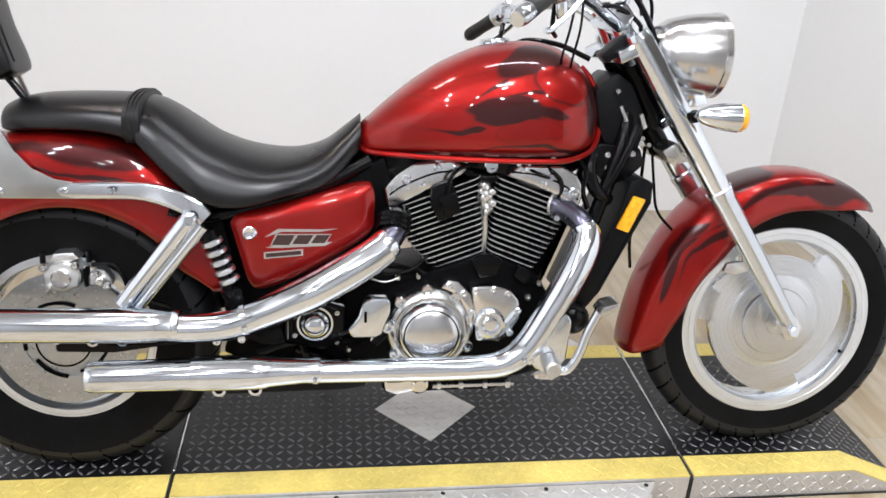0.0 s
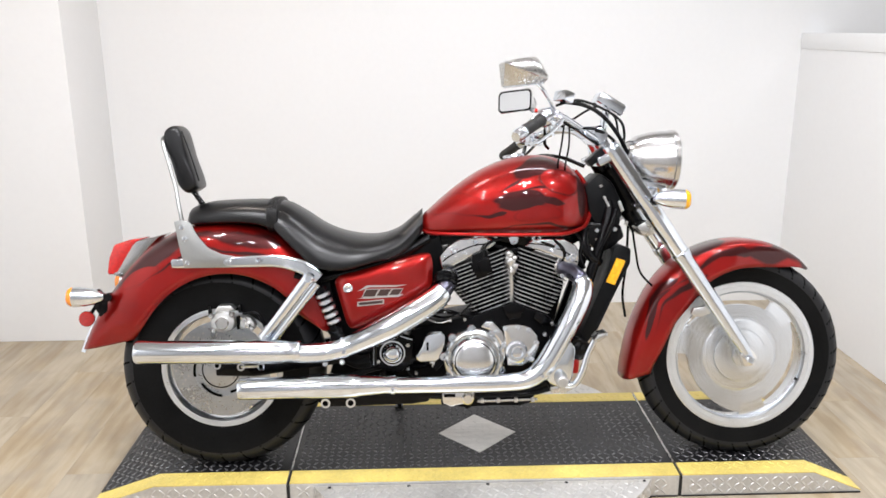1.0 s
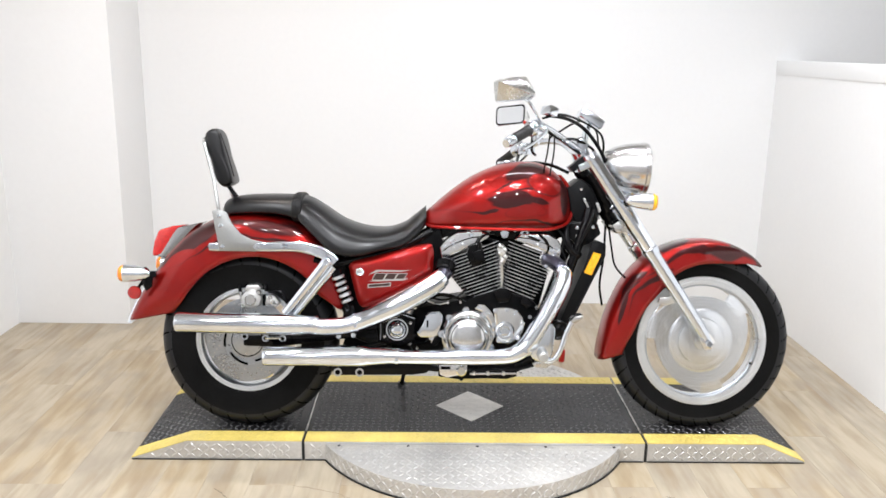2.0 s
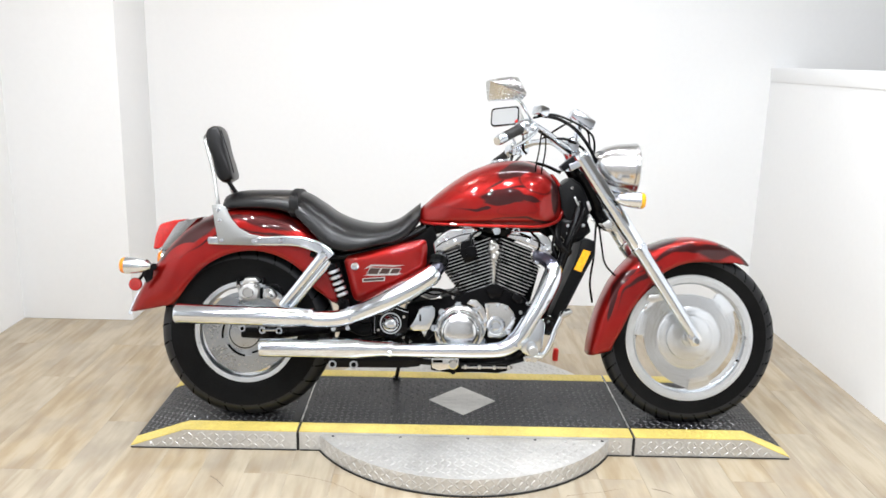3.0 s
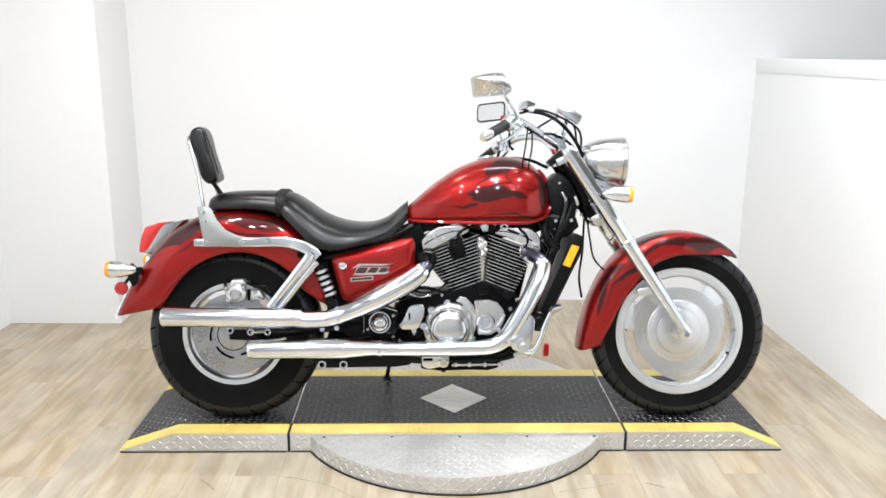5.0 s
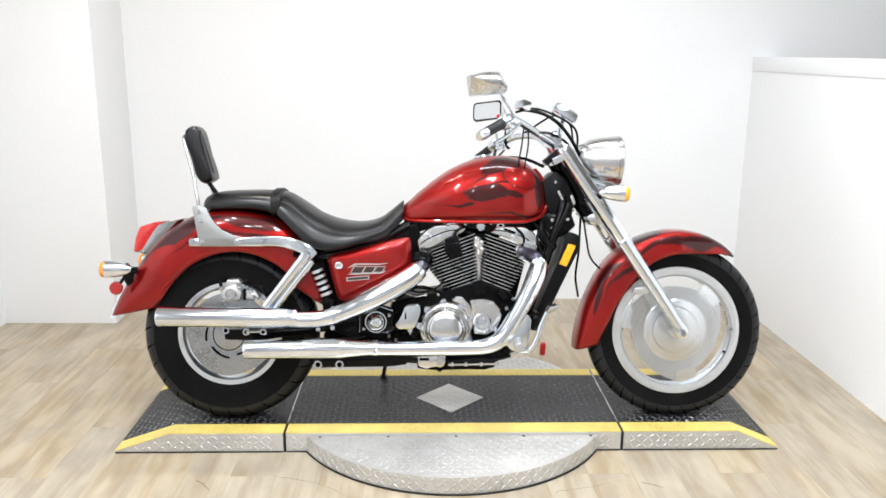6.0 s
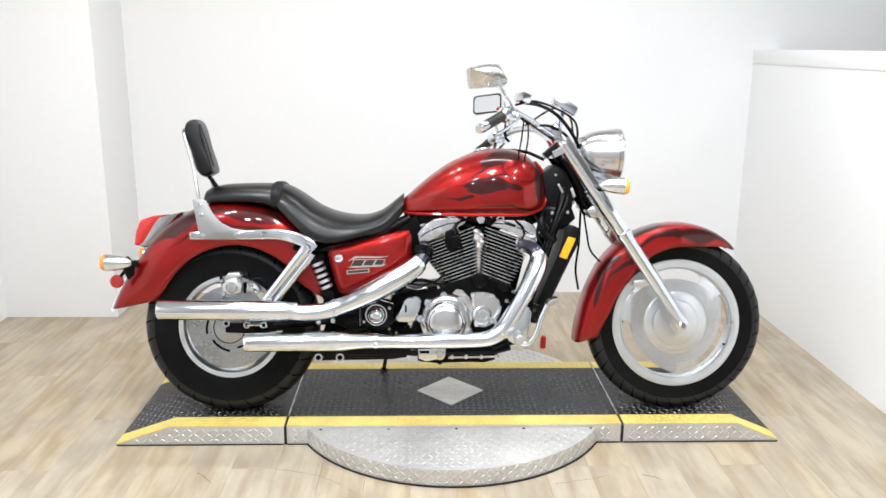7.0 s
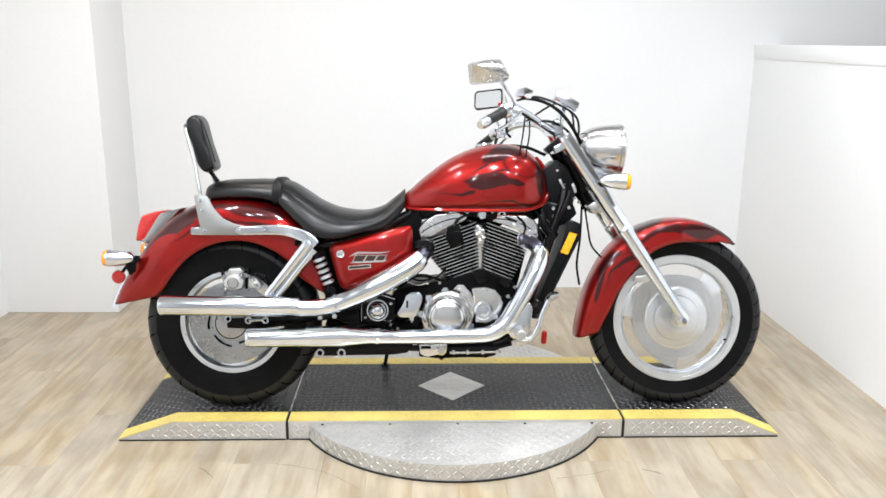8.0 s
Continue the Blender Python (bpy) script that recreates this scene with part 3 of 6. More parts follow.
def platform():
    section(PX[0], PX[2], "ramped grey tread plate platform end with yellow edges", PX[1], 9)
    mid = section(PX[3], PX[4], "grey tread plate platform middle with bare diamond", 9, 9)
    section(PX[5], PX[7], "ramped grey tread plate platform end with yellow edges", PX[6], 9)
    # bare diamond in the middle
    bm = bmesh.new()
    cx, cy = mid.location.x, mid.location.y
    ring = [(0.818 + a * 0.132 - cx, 0.138 + b * 0.136 - cy) for a, b in ((-1, 0), (0, -1), (1, 0), (0, 1))]
    lo = [bm.verts.new((x, y, H)) for x, y in ring]
    hi = [bm.verts.new((x, y, H + 0.0042)) for x, y in ring]
    bm.faces.new(hi)
    for i in range(4):
        bm.faces.new((lo[i], lo[(i + 1) % 4], hi[(i + 1) % 4], hi[i]))
    part("diamond", bm, WORN_BARE, mid, "bare metal diamond")

    def dia(a, b):
        return Vector((a - cx, b - cy, H + 0.0044)), Vector((1, 0, 0)), Vector((0, 1, 0))
    lugs("diamond_lug", mid, WORN_BARE, dia, [s for s in grid(0.70, 0.95, 0.0, 0.29, LUG) if abs(s[0] - 0.818) / 0.132 + abs(s[1] - 0.138) / 0.136 < 0.86], (0.024, 0.007, 0.0008))
    # black filling in the two gaps
    for x in (PX[2], PX[4]):
        tagged(finish("gap_fill", box(x + 0.0005, x + 0.0095, PY0 - 0.001, PY1 - 0.004, 0.001, H - 0.004), FLAT_BLACK), "black filling in the platform gap", "seal", "platform seals")
        tagged(finish("gap_strip", box(x + 0.0032, x + 0.0072, PY0 + 0.085, PY1 - 0.010, H - 0.003, H + 0.0035, 0.0008, 1), STEEL), "thin bare steel strip along the platform gap", "strip", "platform strips")

    # turntable disc under the platform
    dx, dy, dr = DISC
    table = tagged(new("turntable"), "round bare metal tread plate turntable under the platform", "turntable")
    table.location = (dx, dy, 0)
    seg = 128

    def half(sign):
        """The part of the disc that shows past one long edge of the platform."""
        bm = bmesh.new()
        edge = (PY0 - 0.003 if sign < 0 else PY1 + 0.003) - dy
        a0 = math.asin(edge / dr)
        span_ = math.pi - 2 * abs(a0)
        angles = [(abs(a0) + span_ * k / seg) * sign for k in range(seg + 1)]
        tops = [bm.verts.new((dr * math.cos(a), dr * math.sin(a), TT)) for a in angles]
        lows = [bm.verts.new((dr * math.cos(a), dr * math.sin(a), 0.001)) for a in angles]
        bm.faces.new(tops)
        bm.faces.new(lows)
        for i in range(seg):
            bm.faces.new((tops[i], tops[i + 1], lows[i + 1], lows[i]))
        bm.faces.new((tops[0], lows[0], lows[-1], tops[-1]))
        part("disc", bm, BARE, table)
        # dark ring drawn round the foot for the turntable's contact shadow
        ring = bmesh.new()
        rows = [[ring.verts.new((r * math.cos(a), r * math.sin(a), z)) for a in angles] for r, z in ((dr - 0.004, 0.0006), (dr + 0.004, 0.0006), (dr + 0.004, 0.006), (dr - 0.004, 0.006))]
        for p, q in zip(rows, rows[1:] + rows[:1]):
            for i in range(seg):
                ring.faces.new((p[i], p[i + 1], q[i + 1], q[i]))
        part("foot_shadow", ring, FLAT_BLACK, table, "dark ring round the foot for the contact shadow")
    half(-1)
    half(1)

    def dtop(a, b):
        return Vector((a - dx, b - dy, TT + 0.0002)), Vector((1, 0, 0)), Vector((0, 1, 0))

    def rim(a, b):
        q = a / dr
        return (Vector((dr * math.cos(q), dr * math.sin(q), b)) + Vector((math.cos(q), math.sin(q), 0)) * 0.0002,
                Vector((-math.sin(q), math.cos(q), 0)), Vector((0, 0, 1)))
    spots = [s for s in grid(dx - dr, dx + dr, dy - dr, PY0 - 0.015, LUG) if math.hypot(s[0] - dx, s[1] - dy) < dr - 0.018]
    spots += [s for s in grid(dx - dr, dx + dr, PY1 + 0.015, dy + dr, LUG) if math.hypot(s[0] - dx, s[1] - dy) < dr - 0.018]
    lugs("disc_lug", table, BARE, dtop, spots)
    lugs("rim_lug", table, BARE, rim, grid(dr * 3.60, dr * 5.83, 0.016, TT - 0.01, LUG, 0.019))
    for k in range(5):
        part("screw", lathe([(0, 0.0055), (0.0014, 0.0052), (0.0016, 0.002), (0.0008, 0)], (0.345 + 0.242 * k - dx, PY0 - 0.013 - dy, TT + 0.0002), (0, 0, 1), 10), FLAT_BLACK, table, "dark countersunk screw")
    pin = tagged(new("locking_pin"), "small red handle standing on the floor by the turntable", "handle")
    pin.location = (1.285, 0.80, 0.0)
    part("grip", tube([(0, 0, 0.0, 0.013), (0, 0, 0.02, 0.014), (0.002, 0, 0.052, 0.013), (0.003, 0, 0.060, 0.008)], None, 12, 4), RED_PIN, pin)


platform()

# ---- the motorcycle, leaning on its side stand: u forward, v to its left, w up ----
LEAN_DEG = 9.0
bike = tagged(new("motorcycle"), "red cruiser motorcycle with dark flames and chrome, on its side stand", "motorcycle")
bike.matrix_world = pose(0, 0, H, -LEAN_DEG, 0, 0)


def ring_uvw(centre, r, a, v):
    return (centre[0] + r * math.cos(a), v, centre[1] + r * math.sin(a))


def tyre(centre, outer, inner, half, parent, crown=0.55, n=38, band=0.70):
    """Round-crowned tyre with a sunk sidewall line; its shoulder grooves are dark strips laid on the tread."""
    prof = []
    hgt = outer - inner
    for k in range(49):
        a = math.pi * k / 48
        x = -math.cos(a)
        r = inner + hgt * math.sin(a) ** crown
        w = half * (abs(x) ** 0.8) * (1 if x > 0 else -1)
        prof.append((w * (0.78 + 0.22 * min(1, math.sin(a) * 1.9)), r))
    prof.insert(0, (prof[0][0] * 0.9, inner - 0.012))
    prof.append((prof[-1][0] * 0.9, inner - 0.012))
    bm = lathe(prof, (centre[0], 0, centre[1]), (0, 1, 0), 96)
    ob = part("tyre", bm, RUBBER, parent, "black road tyre, its tread coloured paler for the light on it")
    ob.data.materials.append(TYRE_TREAD)
    for f in ob.data.polygons:
        c = f.center
        f.material_index = 1 if math.hypot(c.x - centre[0], c.z - centre[1]) > inner + hgt * band else 0
    # grooves: dark strips across each shoulder, drawn for the shade in the cuts
    cuts = bmesh.new()
    low = math.asin((band + 0.02) ** (1 / crown))
    for side in (-1, 1):
        for k in range(n):
            a0 = 2 * math.pi * (k + (0.5 if side > 0 else 0)) / n
            pts = []
            for j in range(6):
                t = j / 5
                ang = a0 + 0.10 * t
                sa = low + (math.pi * 0.46 - low) * t
                x = -math.cos(sa) if side < 0 else math.cos(sa)
                r = inner + hgt * math.sin(sa) ** crown
                w = half * (abs(x) ** 0.8) * (1 if x > 0 else -1) * (0.78 + 0.22 * min(1, math.sin(sa) * 1.9))
                pts.append((ang, r, w))
            for (a, r, w), (b, q, z) in zip(pts, pts[1:]):
                d = 0.0062 / r
                vs = [cuts.verts.new(ring_uvw(centre, rr + 0.0010, aa, ww * 1.012)) for aa, rr, ww in ((a, r, w), (a + d, r, w), (b + d, q, z), (b, q, z))]
                cuts.faces.new(vs)
    tagged(part("tread_groove", cuts, GROOVE, ob), kind="stuff")
    return ob


# Black pieces in this stand for the shade inside grooves, slots, holes and bores.
GROOVE = surface("recess_shade_black", (0.0025, 0.0025, 0.0025), 0.9, 0.0, 0.2, specular=0.05)


def plate_wheel(name, centre, radius, slots, v_near, material, lip, dish=0.0, first=80.0, hub_r=0.10, slot_w=50.0):
    """A cast wheel: near and far face with swirl slots, an outer lip and a barrel."""
    bm = bmesh.new()
    rings = [0.03, hub_r, radius * 0.635, radius * 0.84, radius * 0.88]
    seg = 180
    verts = []
    for i, r in enumerate(rings):
        row = []
        for k in range(seg):
            deg = 360.0 * k / seg
            rr = r
            if i in (2, 3):
                for s in range(slots):
                    d = (deg - (first - slot_w / 2 + s * 360.0 / slots)) % 360.0
                    if d <= slot_w + 0.1:
                        t = d / slot_w
                        if i == 2:
                            rr = r + (0.014 + 0.026 * t ** 1.6 - 0.010 * math.sin(math.pi * t)) * radius / 0.24
                        else:
                            rr = r - 0.006 * (2 * t - 1) ** 4 * radius / 0.24
            a = math.radians(deg)
            v = v_near - dish * (r / radius) ** 2 + (0.006 if i == 4 else 0)
            row.append(bm.verts.new(ring_uvw(centre, rr, a, v)))
        verts.append(row)
    for i in range(len(rings) - 1):
        for k in range(seg):
            deg = 360.0 * (k + 0.5) / seg
            if i == 2 and any((deg - (first - slot_w / 2 + s * 360.0 / slots)) % 360.0 < slot_w for s in range(slots)):
                continue
            j = (k + 1) % seg
            bm.faces.new((verts[i][k], verts[i][j], verts[i + 1][j], verts[i + 1][k]))
    # walls of the slots, pushed through to the far face
    geo = bmesh.ops.extrude_face_region(bm, geom=bm.faces[:])
    for v in geo["geom"]:
        if isinstance(v, bmesh.types.BMVert):
            v.co.y += 0.018
    wheel = part(name, bm, material, bike, "machined alloy wheel with swirl slots", 40)
    prof = [(-0.024, radius * 0.842), (-lip + 0.020, radius * 0.848), (-lip + 0.016, radius * 0.862), (-lip + 0.002, radius * 0.872), (-lip + 0.001, radius * 0.925), (-lip + 0.0022, radius * 0.928), (-lip + 0.0005, radius * 0.933), (-lip, radius * 0.985), (-lip + 0.003, radius), (-lip + 0.012, radius * 1.005),
            (-lip + 0.02, radius * 0.985), (-0.02, radius * 0.935), (0.02, radius * 0.935), (lip - 0.02, radius * 0.985), (lip, radius), (lip, radius * 0.975),
            (lip - 0.012, radius * 0.89), (0.02, radius * 0.865)]
    part("rim", lathe(prof, (centre[0], 0, centre[1]), (0, 1, 0), 120, close=True), RIM, wheel, "polished rim lip")
    return wheel


RIM = surface("satin_rim", (0.80, 0.83, 0.865), 0.33, 1.0, 0.05, 20.0, 200.0, 0.05)
STEEL_BRIGHT = surface("polished_rim", (0.80, 0.80, 0.79), 0.16, 1.0, 0.06, 20.0, 200.0, 0.05)

front_wheel = plate_wheel("front_wheel", FRONT, 0.240, 3, -0.034, WHEEL_F, 0.050, 0.004, 106.0, 0.105, 94.0)
tyre(FRONT, 0.326, 0.236, 0.062, front_wheel, 0.55, 38, 0.56)
fc = (FRONT[0], 0, FRONT[1])
part("hub_cover", lathe([(0.030, 0.118), (0.0365, 0.117), (0.039, 0.113), (0.040, 0.090), (0.041, 0.086), (0.046, 0.083), (0.048, 0.078), (0.050, 0.050), (0.051, 0.030), (0.056, 0.027), (0.058, 0.020), (0.059, 0.0)], fc, (0, -1, 0), 96), WHEEL_F, front_wheel, "stepped machined hub cover")
part("brake_disc", lathe([(0.055, 0.08), (0.055, 0.124), (0.060, 0.124), (0.060, 0.08)], fc, (0, 1, 0), 72, close=True), STEEL, front_wheel)
valve = math.radians(-24)
part("valve", tube([ring_uvw(FRONT, 0.222, valve, -0.02), ring_uvw(FRONT, 0.200, valve, -0.045)], 0.0045, 8, 1), BLACK, front_wheel)

part("sensor_wire", tube([(1.462, 0.045, 0.372), (1.474, 0.045, 0.335), (1.470, 0.045, 0.300), (1.452, 0.045, 0.306)], 0.0032, 8, 5), BLACK, front_wheel)

DISC_STEEL = surface("worn_disc_steel", (0.44, 0.46, 0.485), 0.30, 1.0, 0.12, 20.0, 200.0, 0.1)
rear_wheel = plate_wheel("rear_wheel", REAR, 0.197, 5, -0.020, WHEEL_R, 0.066, 0.0, 60.0, 0.085)
tyre(REAR, 0.318, 0.193, 0.088, rear_wheel, 0.58, 27, 0.60)
rc = (REAR[0], 0, REAR[1])
for k in range(5):
    a0 = 2 * math.pi * k / 5
    arc = [ring_uvw(REAR, 0.079 + 0.0012 * j, a0 + 0.13 * j, -0.0712) for j in range(8)]
    part("disc_slot", tube(arc, 0.0042, 6, 1), GROOVE, rear_wheel)
part("hub_groove", tube([ring_uvw(REAR, 0.056, 2 * math.pi * j / 36, -0.0872) for j in range(37)], 0.0020, 6, 1), GROOVE, rear_wheel)
part("hub", lathe([(0.02, 0.075), (0.06, 0.066), (0.085, 0.062), (0.088, 0.050), (0.088, 0)], rc, (0, -1, 0), 64), DISC_STEEL, rear_wheel, "cast alloy hub")
disc_bm = lathe([(0.066, 0.088), (0.066, 0.150), (0.072, 0.150), (0.072, 0.088)], rc, (0, -1, 0), 96, close=True)
part("brake_disc", disc_bm, DISC_STEEL, rear_wheel, "drilled steel brake disc")
part("disc_carrier", lathe([(0.060, 0.050), (0.066, 0.052), (0.068, 0.070), (0.070, 0.094), (0.066, 0.096), (0.060, 0.090)], rc, (0, -1, 0), 64), DISC_STEEL, rear_wheel, "alloy disc carrier")
# pale discs laid on the steel for the brightness seen through its holes
holes = bmesh.new()
for k in range(75):
    a = 2 * math.pi * k / 75
    r = (0.106, 0.118, 0.130, 0.141, 0.124)[k % 5]
    c = Vector(ring_uvw(REAR, r, a, -0.0724))
    bmesh.ops.create_circle(holes, cap_ends=True, segments=10, radius=0.0032, matrix=Matrix.Translation(c) @ Matrix.Rotation(math.pi / 2, 4, "X"))
tagged(part("drill_hole", holes, BADGE, rear_wheel), kind="stuff")


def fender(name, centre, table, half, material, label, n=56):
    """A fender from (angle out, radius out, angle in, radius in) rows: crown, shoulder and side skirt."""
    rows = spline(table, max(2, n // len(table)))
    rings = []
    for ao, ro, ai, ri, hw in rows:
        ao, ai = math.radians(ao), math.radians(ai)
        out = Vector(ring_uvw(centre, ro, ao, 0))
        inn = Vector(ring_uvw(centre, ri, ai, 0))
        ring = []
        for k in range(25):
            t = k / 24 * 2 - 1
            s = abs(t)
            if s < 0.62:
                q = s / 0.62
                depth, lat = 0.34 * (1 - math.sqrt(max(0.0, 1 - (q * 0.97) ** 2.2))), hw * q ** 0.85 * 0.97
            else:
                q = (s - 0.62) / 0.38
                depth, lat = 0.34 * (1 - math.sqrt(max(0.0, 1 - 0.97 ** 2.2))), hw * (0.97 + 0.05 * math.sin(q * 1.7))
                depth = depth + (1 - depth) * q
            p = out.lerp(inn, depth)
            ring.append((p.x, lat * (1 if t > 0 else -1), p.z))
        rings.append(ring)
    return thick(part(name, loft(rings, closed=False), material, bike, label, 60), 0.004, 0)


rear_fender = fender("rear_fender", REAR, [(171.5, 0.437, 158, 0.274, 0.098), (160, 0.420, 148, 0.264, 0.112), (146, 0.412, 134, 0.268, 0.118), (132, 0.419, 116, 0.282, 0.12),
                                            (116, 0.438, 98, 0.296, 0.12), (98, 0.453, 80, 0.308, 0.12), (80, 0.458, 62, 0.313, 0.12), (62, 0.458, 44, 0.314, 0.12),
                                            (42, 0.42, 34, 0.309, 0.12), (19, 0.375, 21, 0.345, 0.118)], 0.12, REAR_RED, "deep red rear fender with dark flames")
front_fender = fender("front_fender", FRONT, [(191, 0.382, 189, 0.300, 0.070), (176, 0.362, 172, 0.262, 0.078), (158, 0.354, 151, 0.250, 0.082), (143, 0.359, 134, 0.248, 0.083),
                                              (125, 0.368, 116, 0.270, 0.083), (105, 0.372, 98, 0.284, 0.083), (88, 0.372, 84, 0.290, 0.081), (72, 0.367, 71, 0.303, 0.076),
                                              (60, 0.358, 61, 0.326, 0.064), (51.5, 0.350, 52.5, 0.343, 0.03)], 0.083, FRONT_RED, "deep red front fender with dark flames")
trim_pts = [ring_uvw(REAR, r, math.radians(a), 0) for a, r in ((172, 0.440), (164, 0.429), (156, 0.420), (149, 0.417))]
part("tail_trim", tube(trim_pts, 0.012, 10, 4, True), CHROME, rear_fender, "chrome tail trim strip")
part("tail_edge", loft([[ring_uvw(REAR, ro, math.radians(a), s * hw) for s, ro in ((-1, r - 0.014), (-0.9, r + 0.001), (-0.5, r + 0.006), (0, r + 0.008), (0.5, r + 0.006), (0.9, r + 0.001), (1, r - 0.014))]
                        for a, r, hw in ((172.2, 0.4345, 0.072), (166, 0.4255, 0.074), (160, 0.4185, 0.072), (154, 0.4135, 0.062))], closed=False), CHROME, rear_fender, "chrome fender tip")


def section_loft(stations, top, bottom, half, split=0.4, up=2.2, low=2.6, n=40, dish=0.0):
    """Rings across u; each one a rounded section between bottom and top, widest at `split` of its height."""
    rings = []
    for u in stations:
        t, b, h = top(u), bottom(u), half(u)
        m = b + (t - b) * split
        ring = []
        for k in range(n):
            a = 2 * math.pi * k / n
            c, s = math.cos(a), math.sin(a)
            e = 2 / (up if s > 0 else low)
            v = h * math.copysign(abs(c) ** e, c)
            w = m + (t - m if s > 0 else m - b) * math.copysign(abs(s) ** e, s)
            if dish and s > 0:
                w -= dish * (1 - (v / h) ** 2) * s
            ring.append((u, v, w))
        rings.append(ring)
    return rings


TANK_TOP = [(0.632, 0.755), (0.640, 0.783), (0.660, 0.803), (0.696, 0.836), (0.759, 0.886), (0.821, 0.925), (0.904, 0.958), (0.998, 0.969), (1.061, 0.958), (1.105, 0.930), (1.135, 0.893), (1.152, 0.85), (1.158, 0.80)]
TANK_BOT = [(0.632, 0.745), (0.645, 0.734), (0.68, 0.730), (1.06, 0.730), (1.105, 0.738), (1.135, 0.752), (1.152, 0.772), (1.158, 0.79)]
TANK_HALF = [(0.632, 0.028), (0.645, 0.056), (0.68, 0.082), (0.75, 0.112), (0.85, 0.142), (0.95, 0.158), (1.03, 0.160), (1.09, 0.146), (1.130, 0.112), (1.150, 0.070), (1.158, 0.03)]
stations = [0.632 + 0.526 * (0.5 - 0.5 * math.cos(math.pi * k / 44)) for k in range(45)]
tank = part("fuel_tank", loft(section_loft(stations, lambda u: at(TANK_TOP, u), lambda u: at(TANK_BOT, u), lambda u: at(TANK_HALF, u), 0.42, 2.1, 5.0, 64)),
            TANK_RED, bike, "teardrop fuel tank, deep red with dark flames", 60)
for side in (-1, 1):
    seam = [(u, side * (at(TANK_HALF, u) * 0.945 + 0.003), at(TANK_BOT, u) + 0.002) for u in (0.640, 0.66, 0.70, 0.80, 0.90, 1.0, 1.06)]
    seam += [(1.105, side * 0.130, 0.740), (1.138, side * 0.098, 0.754), (1.158, side * 0.064, 0.785), (1.163, side * 0.044, 0.820), (1.157, side * 0.035, 0.860), (1.141, side * 0.028, 0.894), (1.120, side * 0.02, 0.919)]
    part("tank_seam", tube(seam, 0.0060, 8, 6), RED, tank, "rolled red seam flange")
part("filler_cap", lathe([(0, 0.034), (0.004, 0.034), (0.008, 0.030), (0.009, 0.018), (0.009, 0)], (0.93, 0.01, 0.9625), (-0.12, 0, 1), 32), CHROME, tank, "chrome filler cap")

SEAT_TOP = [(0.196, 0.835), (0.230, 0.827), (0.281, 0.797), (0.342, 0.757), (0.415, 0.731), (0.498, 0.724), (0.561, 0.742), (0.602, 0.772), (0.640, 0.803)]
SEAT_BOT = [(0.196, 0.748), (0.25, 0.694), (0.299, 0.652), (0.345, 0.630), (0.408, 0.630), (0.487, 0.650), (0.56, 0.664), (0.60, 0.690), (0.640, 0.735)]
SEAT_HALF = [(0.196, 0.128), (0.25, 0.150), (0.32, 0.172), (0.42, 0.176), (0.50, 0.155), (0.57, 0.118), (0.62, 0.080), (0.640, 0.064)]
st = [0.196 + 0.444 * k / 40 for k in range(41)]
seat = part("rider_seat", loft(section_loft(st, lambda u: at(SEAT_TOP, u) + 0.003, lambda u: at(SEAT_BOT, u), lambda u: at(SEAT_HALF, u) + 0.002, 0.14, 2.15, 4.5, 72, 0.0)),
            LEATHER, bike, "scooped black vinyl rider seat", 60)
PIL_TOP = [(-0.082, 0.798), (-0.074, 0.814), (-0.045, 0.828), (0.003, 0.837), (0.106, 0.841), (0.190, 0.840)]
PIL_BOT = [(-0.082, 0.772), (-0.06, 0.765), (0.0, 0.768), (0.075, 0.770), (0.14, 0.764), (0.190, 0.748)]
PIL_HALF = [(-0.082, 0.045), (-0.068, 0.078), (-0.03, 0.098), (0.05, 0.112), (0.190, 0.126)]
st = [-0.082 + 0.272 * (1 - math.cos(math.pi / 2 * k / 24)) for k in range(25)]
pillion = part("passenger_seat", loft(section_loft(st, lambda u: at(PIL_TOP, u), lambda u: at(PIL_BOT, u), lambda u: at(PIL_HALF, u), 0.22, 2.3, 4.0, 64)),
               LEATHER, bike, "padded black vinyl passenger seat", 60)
strap = part("seat_strap", loft(section_loft([0.172, 0.174, 0.180, 0.190, 0.200, 0.204, 0.206], lambda u: 0.8435 - 0.004 * (abs(u - 0.189) > 0.0155), lambda u: 0.742,
                                             lambda u: 0.1315 - 0.003 * (abs(u - 0.189) > 0.0155), 0.52, 2.5, 3.4, 56)), STRAP, pillion, "ribbed black vinyl grab strap")
for u in (0.181, 0.189, 0.197):
    part("strap_rib", loft(section_loft([u - 0.0018, u - 0.0008, u + 0.0008, u + 0.0018], lambda q: 0.8472, lambda q: 0.7415, lambda q: 0.1322 - 0.0006 * (abs(q - u) > 0.001), 0.52, 2.5, 3.4, 56)), STRAP, strap)

# ---- exhaust ----
XV = -0.205
upper = part("upper_exhaust", tube([(0.255, XV, 0.394, 0.030), (0.30, XV, 0.392, 0.030), (0.36, XV, 0.396, 0.030), (0.42, XV, 0.413, 0.031), (0.50, XV + 0.002, 0.449, 0.033),
                                    (0.60, XV + 0.012, 0.500, 0.034), (0.66, XV + 0.021, 0.536, 0.034), (0.688, XV + 0.029, 0.557, 0.0335), (0.698, XV + 0.034, 0.566, 0.0315)], None, 24, 8),
             CHROME, bike, "chrome exhaust pipe with heat shield")
